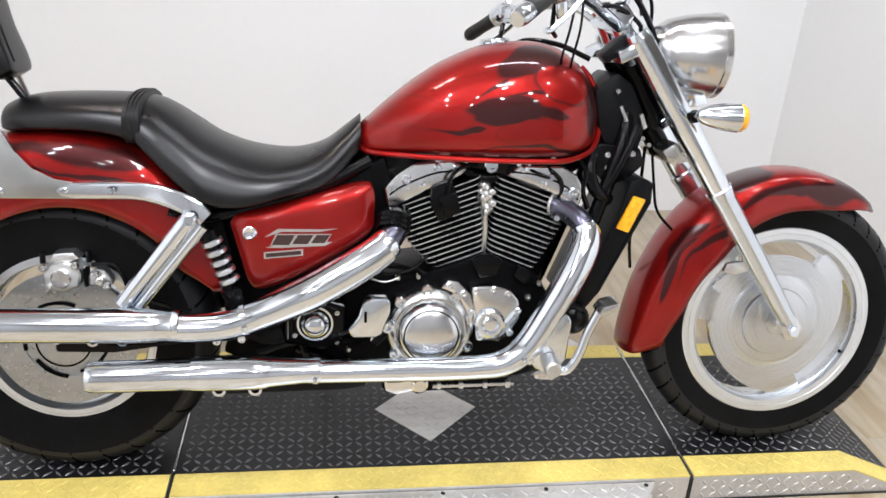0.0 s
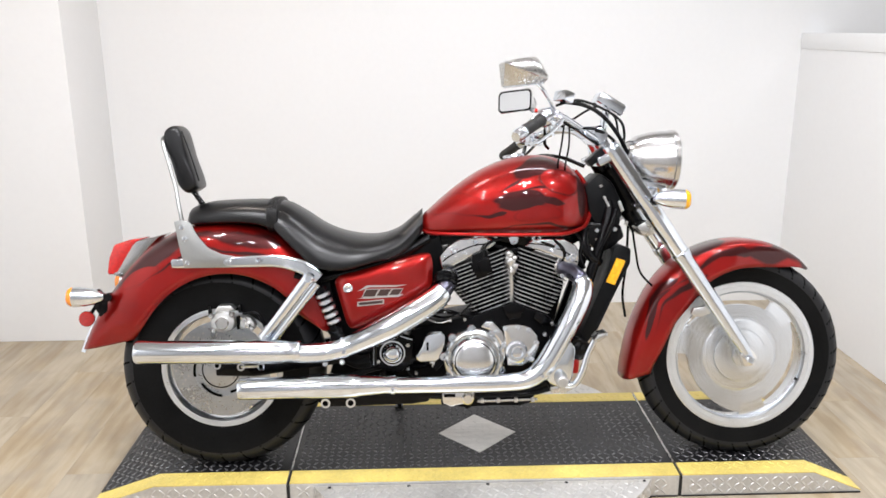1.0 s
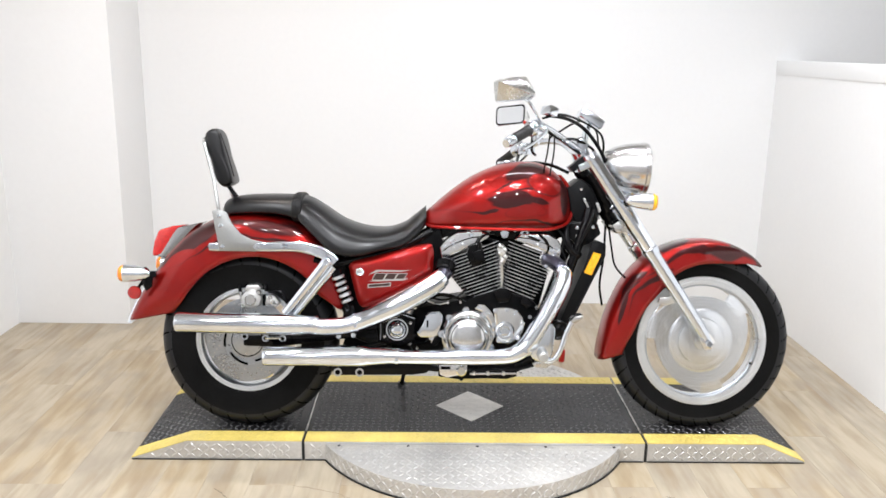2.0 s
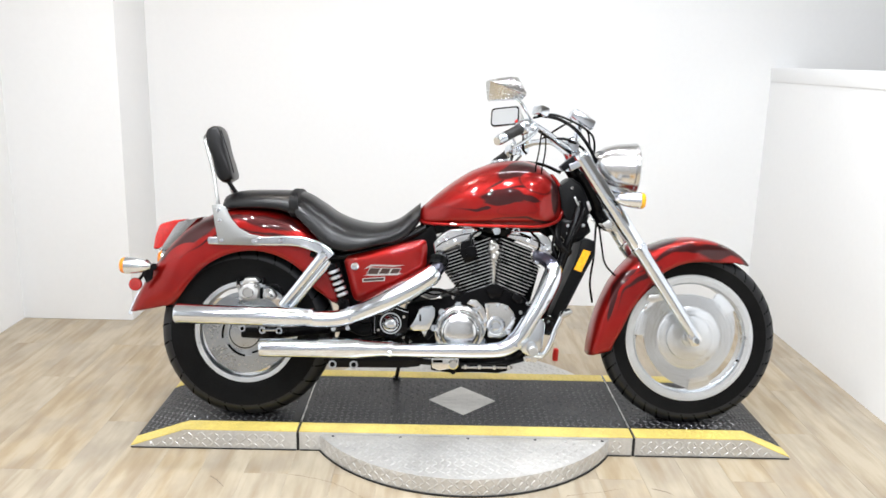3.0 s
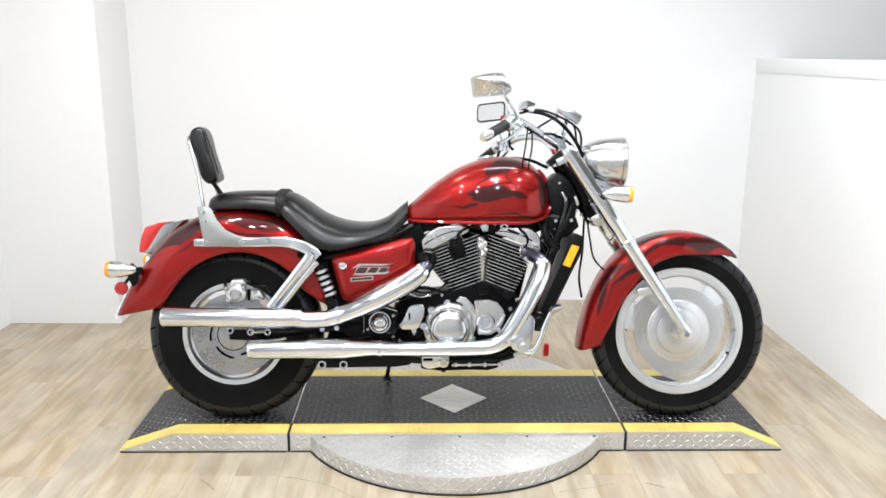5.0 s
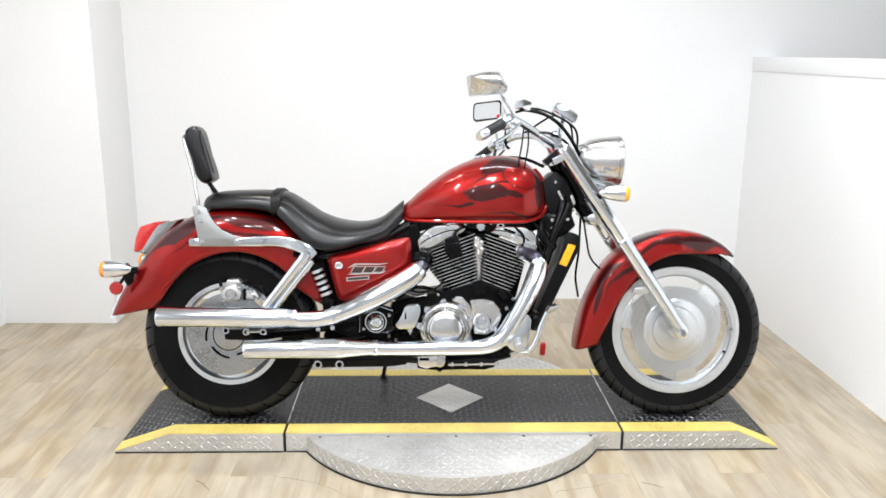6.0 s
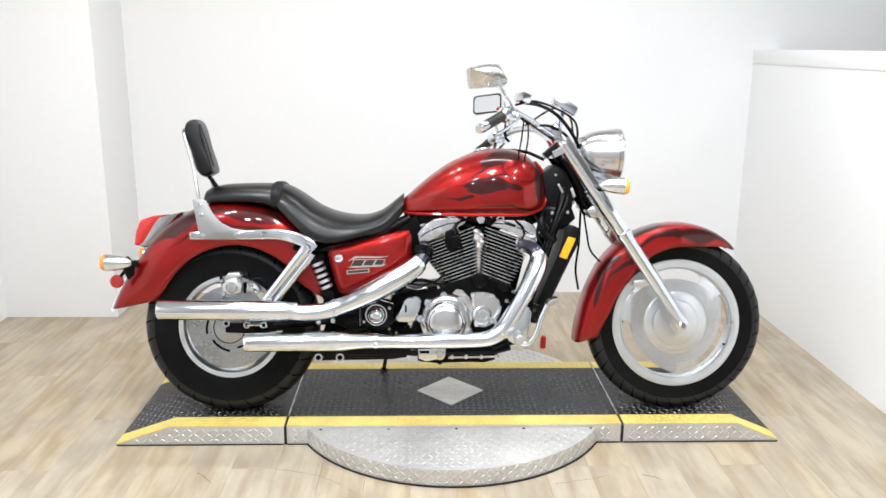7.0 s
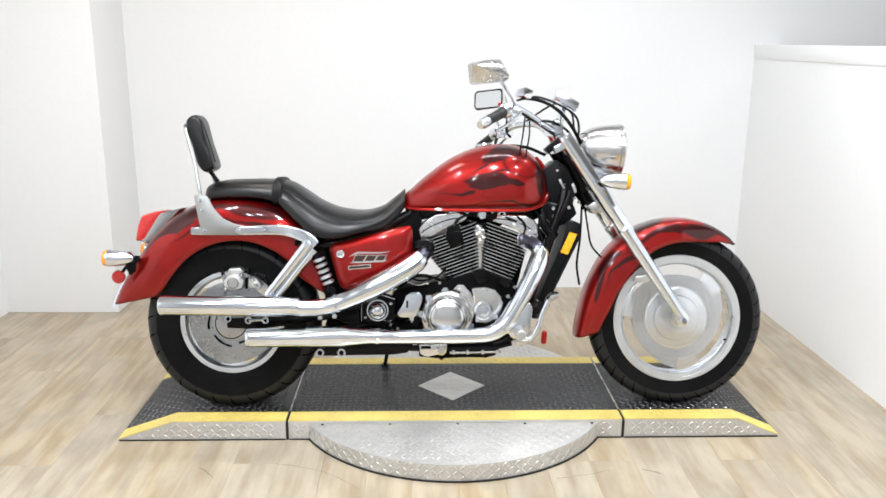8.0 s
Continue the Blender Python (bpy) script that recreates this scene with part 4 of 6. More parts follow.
part("header_stub", tube([(0.690, XV + 0.031, 0.560, 0.026), (0.708, XV + 0.048, 0.578, 0.026), (0.718, -0.125, 0.592, 0.025), (0.728, -0.07, 0.602, 0.024)], None, 18, 6), BLUED, upper, "heat-darkened steel header")
part("muffler", lathe([(-0.014, 0.024), (-0.016, 0.030), (-0.012, 0.0335), (0.0, 0.0345), (0.372, 0.0352), (0.40, 0.0345), (0.448, 0.0315), (0.452, 0.0335), (0.462, 0.0335), (0.466, 0.031)],
                      (-0.190, XV, 0.4035), (1, 0, -0.012), 40), CHROME, upper, "chrome straight muffler")
part("muffler_bore", lathe([(0, 0.0), (0, 0.026)], (-0.2, XV, 0.4036), (1, 0, 0), 24), GROOVE, upper)
lower = part("lower_exhaust", tube([(0.52, XV, 0.291, 0.0245), (0.60, XV, 0.291, 0.0250), (0.75, XV, 0.291, 0.0255), (0.88, XV, 0.293, 0.026), (0.945, XV, 0.302, 0.028), (0.990, XV + 0.004, 0.332, 0.030), (1.035, XV + 0.012, 0.400, 0.031),
                                    (1.085, XV + 0.022, 0.488, 0.032), (1.112, XV + 0.034, 0.544, 0.0325), (1.120, XV + 0.046, 0.574, 0.031), (1.115, XV + 0.056, 0.590, 0.0295)], None, 24, 8),
             CHROME, bike, "chrome exhaust pipe sweeping down from the front cylinder")
part("header_stub", tube([(1.117, XV + 0.052, 0.584, 0.025), (1.109, XV + 0.066, 0.600, 0.025), (1.088, -0.110, 0.615, 0.024), (1.062, -0.085, 0.622, 0.023)], None, 18, 6), BLUED, lower, "heat-darkened steel header")
part("muffler", lathe([(-0.014, 0.024), (-0.016, 0.030), (-0.012, 0.0315), (0.0, 0.0325), (0.30, 0.0345), (0.33, 0.0335), (0.43, 0.0255), (0.436, 0.0275), (0.446, 0.0275), (0.45, 0.0255)],
                      (0.106, XV, 0.2885), (1, 0, 0.012), 40), CHROME, lower, "chrome straight muffler")
part("muffler_bore", lathe([(0, 0.0), (0, 0.025)], (0.096, XV, 0.2885), (1, 0, 0), 24), GROOVE, lower)
part("heat_shield", tube([(0.30, XV - 0.004, 0.2935, 0.034), (0.306, XV - 0.004, 0.2935, 0.0365), (0.42, XV - 0.004, 0.294, 0.0365), (0.45, XV - 0.003, 0.293, 0.0325)], None, 32, 3), CHROME, lower)
shield = [(0.415, XV, 0.412, 0.0296), (0.455, XV - 0.001, 0.428, 0.0322), (0.50, XV - 0.003, 0.449, 0.0352), (0.55, XV - 0.003, 0.473, 0.0368), (0.635, XV + 0.010, 0.520, 0.0365), (0.69, XV + 0.022, 0.556, 0.034)]
part("heat_shield", tube(shield, None, 32, 6, False), CHROME, upper, "chrome heat shield")

# ---- fork and headlight ----
SLIDER = surface("polished_slider", (0.70, 0.75, 0.82), 0.21, 1.0, 0.08, 20.0, 200.0, 0.05, stretch=(1.0, 1.0, 0.2))
AX0, AX1 = Vector((1.205, 0, 0.995)), Vector((1.648, 0, 0.345))
fd = (AX1 - AX0).normalized()
for side in (-1, 1):
    v = side * 0.105
    base = Vector((AX0.x, v, AX0.z))
    L = (AX1 - AX0).length
    leg = part("fork_leg", lathe([(0.0, 0.0), (0.0, 0.024), (0.01, 0.0275), (0.02, 0.0285), (0.30, 0.0285), (0.395, 0.0275), (0.40, 0.0265), (0.402, 0.024)], base, fd, 32), CHROME, bike, "chrome fork leg with alloy slider")
    part("slider", lathe([(0.385, 0.020), (0.40, 0.0300), (0.415, 0.0300), (0.425, 0.0275), (0.60, 0.0255), (0.72, 0.0225), (L - 0.01, 0.020), (L + 0.012, 0.018), (L + 0.02, 0.010), (L + 0.02, 0)], base, fd, 32), SLIDER, leg, "polished alloy slider")
    part("axle_lug", prism([(1.620, 0.345), (1.650, 0.372), (1.676, 0.338), (1.664, 0.308), (1.636, 0.306)], v - 0.016, v + 0.016, 0.006), STEEL_BRIGHT, leg)
    part("axle_bolt", lathe([(0, 0.013), (0.010, 0.013), (0.013, 0.010), (0.013, 0)], (1.650, v + side * 0.016, 0.330), (0, side, 0), 12), CHROME, leg)
part("axle", tube([(1.650, -0.11, 0.327), (1.650, 0.11, 0.327)], 0.011, 12, 1), STEEL, bike)
clamp = part("triple_clamp", prism([(1.165, 0.955), (1.205, 0.975), (1.236, 0.985), (1.243, 0.966), (1.215, 0.950), (1.175, 0.930)], -0.125, 0.125, 0.006), CHROME, bike, "chrome upper fork clamp")
part("lower_clamp", prism([(1.300, 0.745), (1.330, 0.765), (1.375, 0.748), (1.368, 0.722), (1.32, 0.715)], -0.085, 0.085, 0.006), STEEL, bike, "alloy lower fork clamp")
part("steering_stem", tube([(1.19, 0, 0.95), (1.33, 0, 0.735)], 0.026, 16, 1), BLACK, bike)
part("fork_cover", tube([(1.235, 0, 0.93), (1.31, 0, 0.80)], 0.05, 16, 1), BLACK, bike)

lamp_axis = Vector((1, 0, -0.02)).normalized()
LAMP_CHROME = surface("softly_polished_chrome", (0.70, 0.70, 0.70), 0.22, 1.0, 0.04, 12.0, 160.0, 0.02, 60.0, rough_vary=0.03)
hl = part("headlight", lathe([(-0.158, 0.0), (-0.156, 0.020), (-0.148, 0.038), (-0.130, 0.058), (-0.10, 0.075), (-0.06, 0.086), (-0.02, 0.0905), (0.0, 0.0912), (0.002, 0.094), (0.014, 0.094), (0.018, 0.091), (0.018, 0.084)],
                            (1.418, 0, 0.949), lamp_axis, 48), LAMP_CHROME, bike, "chrome bullet headlight")
GLASS_LENS = surface("fluted_lens", (0.75, 0.76, 0.76), 0.08, 0.4, 0.15, 40.0, 120.0, 0.5, 90.0)
part("lens", lathe([(0.016, 0.085), (0.024, 0.069), (0.028, 0.04), (0.030, 0)], (1.418, 0, 0.949), lamp_axis, 40), GLASS_LENS, hl, "fluted clear lens")
part("lamp_bracket", tube([(1.30, -0.06, 0.80), (1.345, -0.05, 0.83), (1.385, -0.02, 0.868)], 0.012, 12, 4), CHROME, hl)
part("lamp_bracket", tube([(1.30, 0.06, 0.80), (1.345, 0.05, 0.83), (1.385, 0.02, 0.868)], 0.012, 12, 4), CHROME, hl)
part("lamp_mount", prism([(1.345, 0.905), (1.40, 0.872), (1.415, 0.845), (1.375, 0.835), (1.33, 0.855), (1.32, 0.885)], -0.045, 0.045, 0.01), CHROME, hl, "chrome headlight mount")

# ---- engine ----
HEAD_CHROME = surface("satin_chrome", (0.76, 0.775, 0.79), 0.20, 1.0, 0.10, 16.0, 180.0, 0.1, 120.0)


def dome(outline, v_edge, rise, skirt, flat=2.6):
    """A bulged cover: a closed outline rising towards the camera side from v_edge, with a skirt behind."""
    cu, cw = sum(p[0] for p in outline) / len(outline), sum(p[1] for p in outline) / len(outline)
    ring = spline([*outline, outline[0]], 4)[:-1]
    rings = [[(u, v_edge + skirt, w) for u, w in ring]]
    for s in (1.0, 0.992, 0.975, 0.94, 0.88, 0.78, 0.64, 0.46, 0.26, 0.08):
        rings.append([(cu + (u - cu) * s, v_edge - rise * (1 - s ** flat), cw + (w - cw) * s) for u, w in ring])
    return loft(rings)



def lerp2(a, b, t):
    return (a[0] + (b[0] - a[0]) * t, a[1] + (b[1] - a[1]) * t)


def fin(left, right, half, t=0.0029, rnd=0.016):
    """One cooling fin: a thin plate with rounded corners between two ends."""
    d = Vector((right[0] - left[0], 0, right[1] - left[1]))
    length = d.length
    d.normalize()
    up = Vector((-d.z, 0, d.x))
    mid = Vector(((left[0] + right[0]) / 2, 0, (left[1] + right[1]) / 2))
    ring = []
    for sx, sv, a0 in ((1, 1, 0), (-1, 1, 90), (-1, -1, 180), (1, -1, 270)):
        for k in range(4):
            a = math.radians(a0 + 30 * k)
            ring.append((sx * (length / 2 - rnd) + rnd * math.cos(a), sv * (half - rnd) + rnd * math.sin(a)))
    bm = bmesh.new()
    rows = []
    for h, s in ((-0.5, 0.0), (-0.32, 0.0012), (0.32, 0.0012), (0.5, 0.0)):
        rows.append([bm.verts.new(mid + d * (x + math.copysign(s, x)) + Vector((0, y + math.copysign(s, y), 0)) + up * (h * t)) for x, y in ring])
    for p, q in zip(rows, rows[1:]):
        for i in range(len(ring)):
            j = (i + 1) % len(ring)
            bm.faces.new((p[i], p[j], q[j], q[i]))
    bm.faces.new(rows[0])
    bm.faces.new(rows[-1])
    return bm


engine = part("crankcase", prism([(0.560, 0.330), (0.600, 0.440), (0.700, 0.465), (0.800, 0.480), (0.860, 0.500), (0.905, 0.515), (0.960, 0.498), (1.030, 0.470), (1.062, 0.420), (1.070, 0.340),
                                  (1.020, 0.262), (0.930, 0.245), (0.640, 0.250)], -0.105, 0.11, 0.012), CASE_BLACK, bike, "black painted engine crankcase")
for tl, tr, bl, br, heads in (((0.694, 0.608), (0.897, 0.685), (0.807, 0.468), (0.912, 0.507), "rear"), ((0.936, 0.683), (1.102, 0.622), (0.922, 0.507), (1.022, 0.466), "front")):
    inset = [lerp2(tl, tr, 0.06), lerp2(tl, tr, 0.94), lerp2(bl, br, 0.93), lerp2(bl, br, 0.07)]
    cyl = part("cylinder", prism(inset, -0.078, 0.078, 0.012), CASE_BLACK, bike, "black cylinder with bright-edged cooling fins")
    count = 15
    for k in range(count):
        t = k / (count - 1)
        bow = 0.006 * math.sin(math.pi * t)
        a, b = lerp2(tl, bl, t), lerp2(tr, br, t)
        a = (a[0] - bow * (1 if heads == "rear" else 0.4), a[1])
        b = (b[0] + bow * (0.4 if heads == "rear" else 1), b[1])
        plate = part("fin", fin(a, b, 0.092 - 0.006 * t), FIN_EDGE, cyl)
        plate.data.materials.append(CASE_BLACK)
        for f in plate.data.polygons:
            f.material_index = 1 if len(f.vertices) > 4 else 0
    if heads == "rear":
        cap = prism([(0.697, 0.620), (0.688, 0.662), (0.716, 0.692), (0.751, 0.715), (0.829, 0.723), (0.866, 0.706), (0.850, 0.690), (0.782, 0.659), (0.715, 0.624)], -0.108, 0.108, 0.008, 3)
    else:
        cap = prism([(0.950, 0.690), (0.976, 0.714), (1.072, 0.712), (1.106, 0.694), (1.123, 0.666), (1.115, 0.626), (1.084, 0.624), (1.068, 0.648), (1.000, 0.674)], -0.108, 0.108, 0.008, 3)
    head = part("head_cover", cap, HEAD_CHROME, cyl, "chrome rocker cover")
for u, w, r in ((0.735, 0.682, 0.011), (0.80, 0.708, 0.009), (1.098, 0.655, 0.013), (1.045, 0.690, 0.008)):
    part("cover_bolt", hex_bolt(u, -0.108, w, r, 0.010), CHROME, engine)
for u, w in ((0.917, 0.712), (0.988, 0.713), (0.812, 0.722)):
    part("cap_bolt", lathe([(0, 0.016), (0.010, 0.016), (0.013, 0.013), (0.013, 0.008), (0.006, 0.007), (0.006, 0)], (u, -0.092, w), (0, -1, 0), 20), CHROME, engine, "chrome cap bolt")
# dark tubes laid on the rocker covers imitate their shadow lines
for pts in ([(0.700, -0.1082, 0.648), (0.728, -0.1086, 0.668), (0.790, -0.1086, 0.694), (0.846, -0.1082, 0.702)], [(0.960, -0.1082, 0.700), (1.012, -0.1086, 0.694), (1.076, -0.1086, 0.672), (1.110, -0.1082, 0.640)]):
    part("cover_shadow_line", tube(pts, 0.0022, 6, 5), GROOVE, engine)
for u, w in ((0.706, 0.664), (0.768, 0.672), (0.838, 0.708), (0.985, 0.706), (1.030, 0.676), (1.088, 0.634)):
    part("cover_screw", lathe([(0, 0.007), (0.005, 0.007), (0.006, 0.004), (0.003, 0.003), (0.003, 0)], (u, -0.108, w), (0, -1, 0), 12), CHROME, engine)
part("top_bracket", prism([(0.84, 0.735), (1.10, 0.735), (1.07, 0.708), (1.00, 0.700), (0.95, 0.690), (0.90, 0.700), (0.84, 0.712)], -0.09, 0.09, 0.006), BLACK, engine)
part("intake_manifold", tube([(0.85, -0.03, 0.70), (0.915, -0.04, 0.672), (0.985, -0.03, 0.70)], 0.03, 16, 4), BLACK, engine)
lump = tube([(0.903, -0.085, 0.672, 0.007), (0.908, -0.090, 0.664, 0.012), (0.900, -0.092, 0.655, 0.010), (0.912, -0.092, 0.645, 0.014), (0.906, -0.092, 0.630, 0.008), (0.915, -0.092, 0.617, 0.012), (0.911, -0.088, 0.600, 0.006),
             (0.914, -0.080, 0.56, 0.006), (0.913, -0.075, 0.515, 0.005)], None, 10, 4)
part("water_joint", lump, ALLOY, engine, "bare alloy water pipe between the cylinders")
for u, w, r in ((0.899, 0.668, 0.010), (0.917, 0.655, 0.009), (0.897, 0.642, 0.009), (0.919, 0.630, 0.010), (0.905, 0.612, 0.007)):
    part("pipe_fitting", lathe([(0, r), (0.012, r), (0.016, r * 0.7), (0.020, r * 0.7), (0.021, r * 0.4), (0.021, 0)], (u, -0.094, w), (0.15, -1, 0.1), 8), ALLOY, engine, "bare alloy fitting")
part("plug_cap", bm_join(prism([(0.790, 0.668), (0.830, 0.684), (0.848, 0.640), (0.836, 0.602), (0.806, 0.592), (0.786, 0.628)], -0.118, -0.085, 0.004), prism([(0.800, 0.650), (0.836, 0.662), (0.852, 0.618), (0.818, 0.604)], -0.136, -0.116, 0.006)), BLACK, engine, "black plastic plug cover")
part("plug_lead", tube([(0.822, -0.128, 0.655), (0.826, -0.13, 0.69), (0.850, -0.11, 0.708), (0.89, -0.085, 0.712)], 0.0045, 8, 5), BLACK, engine)
part("plug_lead", tube([(1.035, -0.10, 0.712), (1.062, -0.118, 0.690), (1.072, -0.112, 0.665), (1.068, -0.10, 0.645)], 0.0045, 8, 5), BLACK, engine)
part("plug_lead", tube([(0.99, -0.095, 0.706), (1.015, -0.118, 0.700), (1.04, -0.122, 0.690)], 0.0035, 8, 5), BLACK, engine)

# covers low on the engine
C1 = (0.791, 0.350)
clutch = part("clutch_cover", lathe([(0.0, 0.095), (0.020, 0.095), (0.027, 0.092), (0.032, 0.085), (0.036, 0.078), (0.038, 0.074), (0.046, 0.072), (0.054, 0.069), (0.060, 0.063), (0.0650, 0.054), (0.0685, 0.042), (0.0705, 0.028), (0.0716, 0.013), (0.0720, 0.0)],
                                   (C1[0], -0.105, C1[1]), (0, -1, 0), 72), HEAD_CHROME, bike, "round polished chrome clutch cover")
for k in range(9):
    a = math.radians(15 + 40 * k)
    c = (C1[0] + 0.093 * math.cos(a), C1[1] + 0.093 * math.sin(a))
    part("boss", lathe([(0, 0.014), (0.028, 0.014), (0.032, 0.011), (0.032, 0.007), (0.026, 0.006), (0.026, 0)], (c[0], -0.105, c[1]), (0, -1, 0), 16), CHROME, clutch)
part("clutch_ring", lathe([(0.036, 0.0795), (0.040, 0.0785), (0.040, 0.0755), (0.037, 0.0735)], (C1[0], -0.105, C1[1]), (0, -1, 0), 72), STEEL, clutch)
for r, v in ((0.0770, -0.1425), (0.0590, -0.1678)):
    part("clutch_groove", tube([(C1[0] + r * math.cos(2 * math.pi * k / 40), v, C1[1] + r * math.sin(2 * math.pi * k / 40)) for k in range(41)], 0.0014, 6, 1), GROOVE, clutch)
gear = part("gear_cover", prism([(0.882, 0.436), (0.876, 0.454), (0.930, 0.457), (0.962, 0.447), (0.986, 0.420), (0.991, 0.388), (0.976, 0.350), (0.942, 0.326), (0.892, 0.330)], -0.150, -0.100, 0.012, 3), STEEL_BRIGHT, bike, "polished alloy gear cover")
part("cap", lathe([(0, 0.034), (0.010, 0.033), (0.014, 0.028), (0.014, 0.022), (0.010, 0.020), (0.016, 0.014), (0.017, 0)], (0.920, -0.150, 0.374), (0, -1, 0), 40), CHROME, gear)
for u, w in ((0.886, 0.446), (0.957, 0.441), (0.981, 0.402), (0.966, 0.350), (0.90, 0.341), (0.925, 0.450)):
    part("bolt", hex_bolt(u, -0.149, w, 0.008, 0.007), CHROME, gear)
upper_case = part("upper_case", prism([(0.812, 0.449), (0.828, 0.465), (0.850, 0.463), (0.878, 0.434), (0.889, 0.394), (0.887, 0.345), (0.879, 0.345), (0.876, 0.385), (0.858, 0.418), (0.838, 0.438)], -0.135, -0.1, 0.006), STEEL_BRIGHT, bike, "polished alloy upper crankcase flange")
for u, w in ((0.831, 0.455), (0.862, 0.437), (0.882, 0.392)):
    part("bolt", hex_bolt(u, -0.135, w, 0.008, 0.007), CHROME, upper_case)

box_cover = part("master_cylinder_cover", prism([(0.612, 0.372), (0.634, 0.402), (0.642, 0.432), (0.654, 0.440), (0.694, 0.443), (0.702, 0.432), (0.700, 0.405), (0.684, 0.362), (0.672, 0.355), (0.622, 0.354)], -0.182, -0.14, 0.008, 3), CHROME, bike, "chrome rear master cylinder cover")
part("slot", box(0.646, 0.652, -0.1835, -0.180, 0.390, 0.414), GROOVE, box_cover)
pivot = part("pivot_plate", prism([(0.470, 0.330), (0.482, 0.424), (0.545, 0.436), (0.610, 0.420), (0.608, 0.340), (0.560, 0.308)], -0.142, -0.09, 0.012, 3), BLACK, bike, "glossy black frame plate round the swingarm pivot")
part("pivot_cap", lathe([(0, 0.029), (0.006, 0.029), (0.009, 0.025), (0.017, 0.0235), (0.023, 0.018), (0.026, 0.010), (0.027, 0)], (0.543, -0.142, 0.374), (0, -1, 0), 36), CHROME, pivot, "chrome pivot cap")
part("cap_ring", lathe([(0, 0.0385), (0.003, 0.0385), (0.003, 0.0345), (0, 0.0345)], (0.543, -0.142, 0.374), (0, -1, 0), 36, close=True), CHROME, pivot)
part("plate_edge", tube([(0.486, -0.143, 0.338), (0.494, -0.143, 0.418), (0.546, -0.143, 0.430), (0.604, -0.143, 0.414)], 0.0022, 6, 4), CHROME, pivot)
part("plate_rib", tube([(0.492, -0.146, 0.34), (0.498, -0.146, 0.41), (0.545, -0.146, 0.424), (0.592, -0.146, 0.41)], 0.006, 8, 4), BLACK, pivot)

# black filler blocks added to keep the gaps round the engine dark
part("lower_dark_fill", prism([(0.34, 0.285), (0.36, 0.345), (0.50, 0.372), (0.60, 0.345), (0.66, 0.330), (0.66, 0.262), (0.40, 0.258)], -0.082, 0.082, 0.01), CASE_BLACK, engine)
part("rear_dark_fill", prism([(0.742, 0.600), (0.748, 0.572), (0.772, 0.515), (0.790, 0.475), (0.84, 0.47), (0.80, 0.60)], -0.045, 0.05, 0.008), CASE_BLACK, engine)
part("front_dark_fill", prism([(1.012, 0.450), (1.044, 0.560), (1.066, 0.590), (1.082, 0.570), (1.052, 0.445)], -0.050, 0.05, 0.008), CASE_BLACK, engine)

for pts in ([(0.880, 0.505), (0.905, 0.520), (0.925, 0.520), (0.950, 0.505), (0.935, 0.470), (0.900, 0.465)], [(0.985, 0.492), (1.015, 0.478), (1.028, 0.452), (1.000, 0.448), (0.975, 0.470)]):
    part("cylinder_foot", prism(pts, -0.118, -0.100, 0.004), BLACK, engine, "glossy black cylinder foot")

# hoses, lines and small castings on the flank of the engine


def line(r, material, *pts):
    part("engine_line", tube(pts, r, 8, 5), material, engine)


line(0.0045, BLACK, (0.62, -0.115, 0.455), (0.68, -0.12, 0.492), (0.74, -0.11, 0.486), (0.79, -0.1, 0.47))
line(0.003, BLACK, (0.63, -0.118, 0.47), (0.7, -0.122, 0.5), (0.775, -0.11, 0.478))
line(0.006, CHROME, (0.49, -0.12, 0.435), (0.55, -0.135, 0.447), (0.61, -0.135, 0.452))
line(0.008, BLACK, (0.475, -0.1, 0.415), (0.5, -0.115, 0.35), (0.52, -0.12, 0.3), (0.53, -0.11, 0.262))
line(0.01, RUBBER, (0.7, -0.115, 0.372), (0.69, -0.12, 0.34), (0.67, -0.12, 0.318))
line(0.009, BLACK, (0.655, -0.11, 0.35), (0.64, -0.12, 0.33), (0.6, -0.12, 0.325))
line(0.022, RUBBER, (0.4, -0.12, 0.36), (0.44, -0.13, 0.345), (0.475, -0.13, 0.35))
for u, w, r in ((0.625, 0.475, 0.007), (0.765, 0.468, 0.006), (0.640, 0.350, 0.007), (0.700, 0.348, 0.008), (0.590, 0.318, 0.006), (1.035, 0.450, 0.007)):
    part("case_bolt", hex_bolt(u, -0.106, w, r, 0.010), STEEL, engine)
flange = part("port_flange", lathe([(0, 0.020), (0, 0.033), (0.006, 0.034), (0.010, 0.030), (0.012, 0.022)], (1.072, -0.094, 0.626), (-0.6, 0.75, 0.12), 24), STEEL, engine, "steel exhaust port flange")
for u, w in ((1.080, 0.655), (1.064, 0.600)):
    part("flange_nut", hex_bolt(u, -0.108, w, 0.008, 0.010), CHROME, engine)
part("pipe_boot", lathe([(0, 0.034), (0.006, 0.037), (0.012, 0.033), (0.018, 0.037), (0.024, 0.033), (0.030, 0.037), (0.036, 0.033), (0.042, 0.028)], (0.705, -0.150, 0.580), (0.12, 0.55, 0.65), 24), BLACK, engine, "ribbed black boot on the exhaust port")
part("sensor", lathe([(0, 0.013), (0.016, 0.013), (0.020, 0.008), (0.030, 0.008), (0.030, 0)], (0.664, -0.105, 0.345), (0, -1, 0), 16), STEEL, engine)

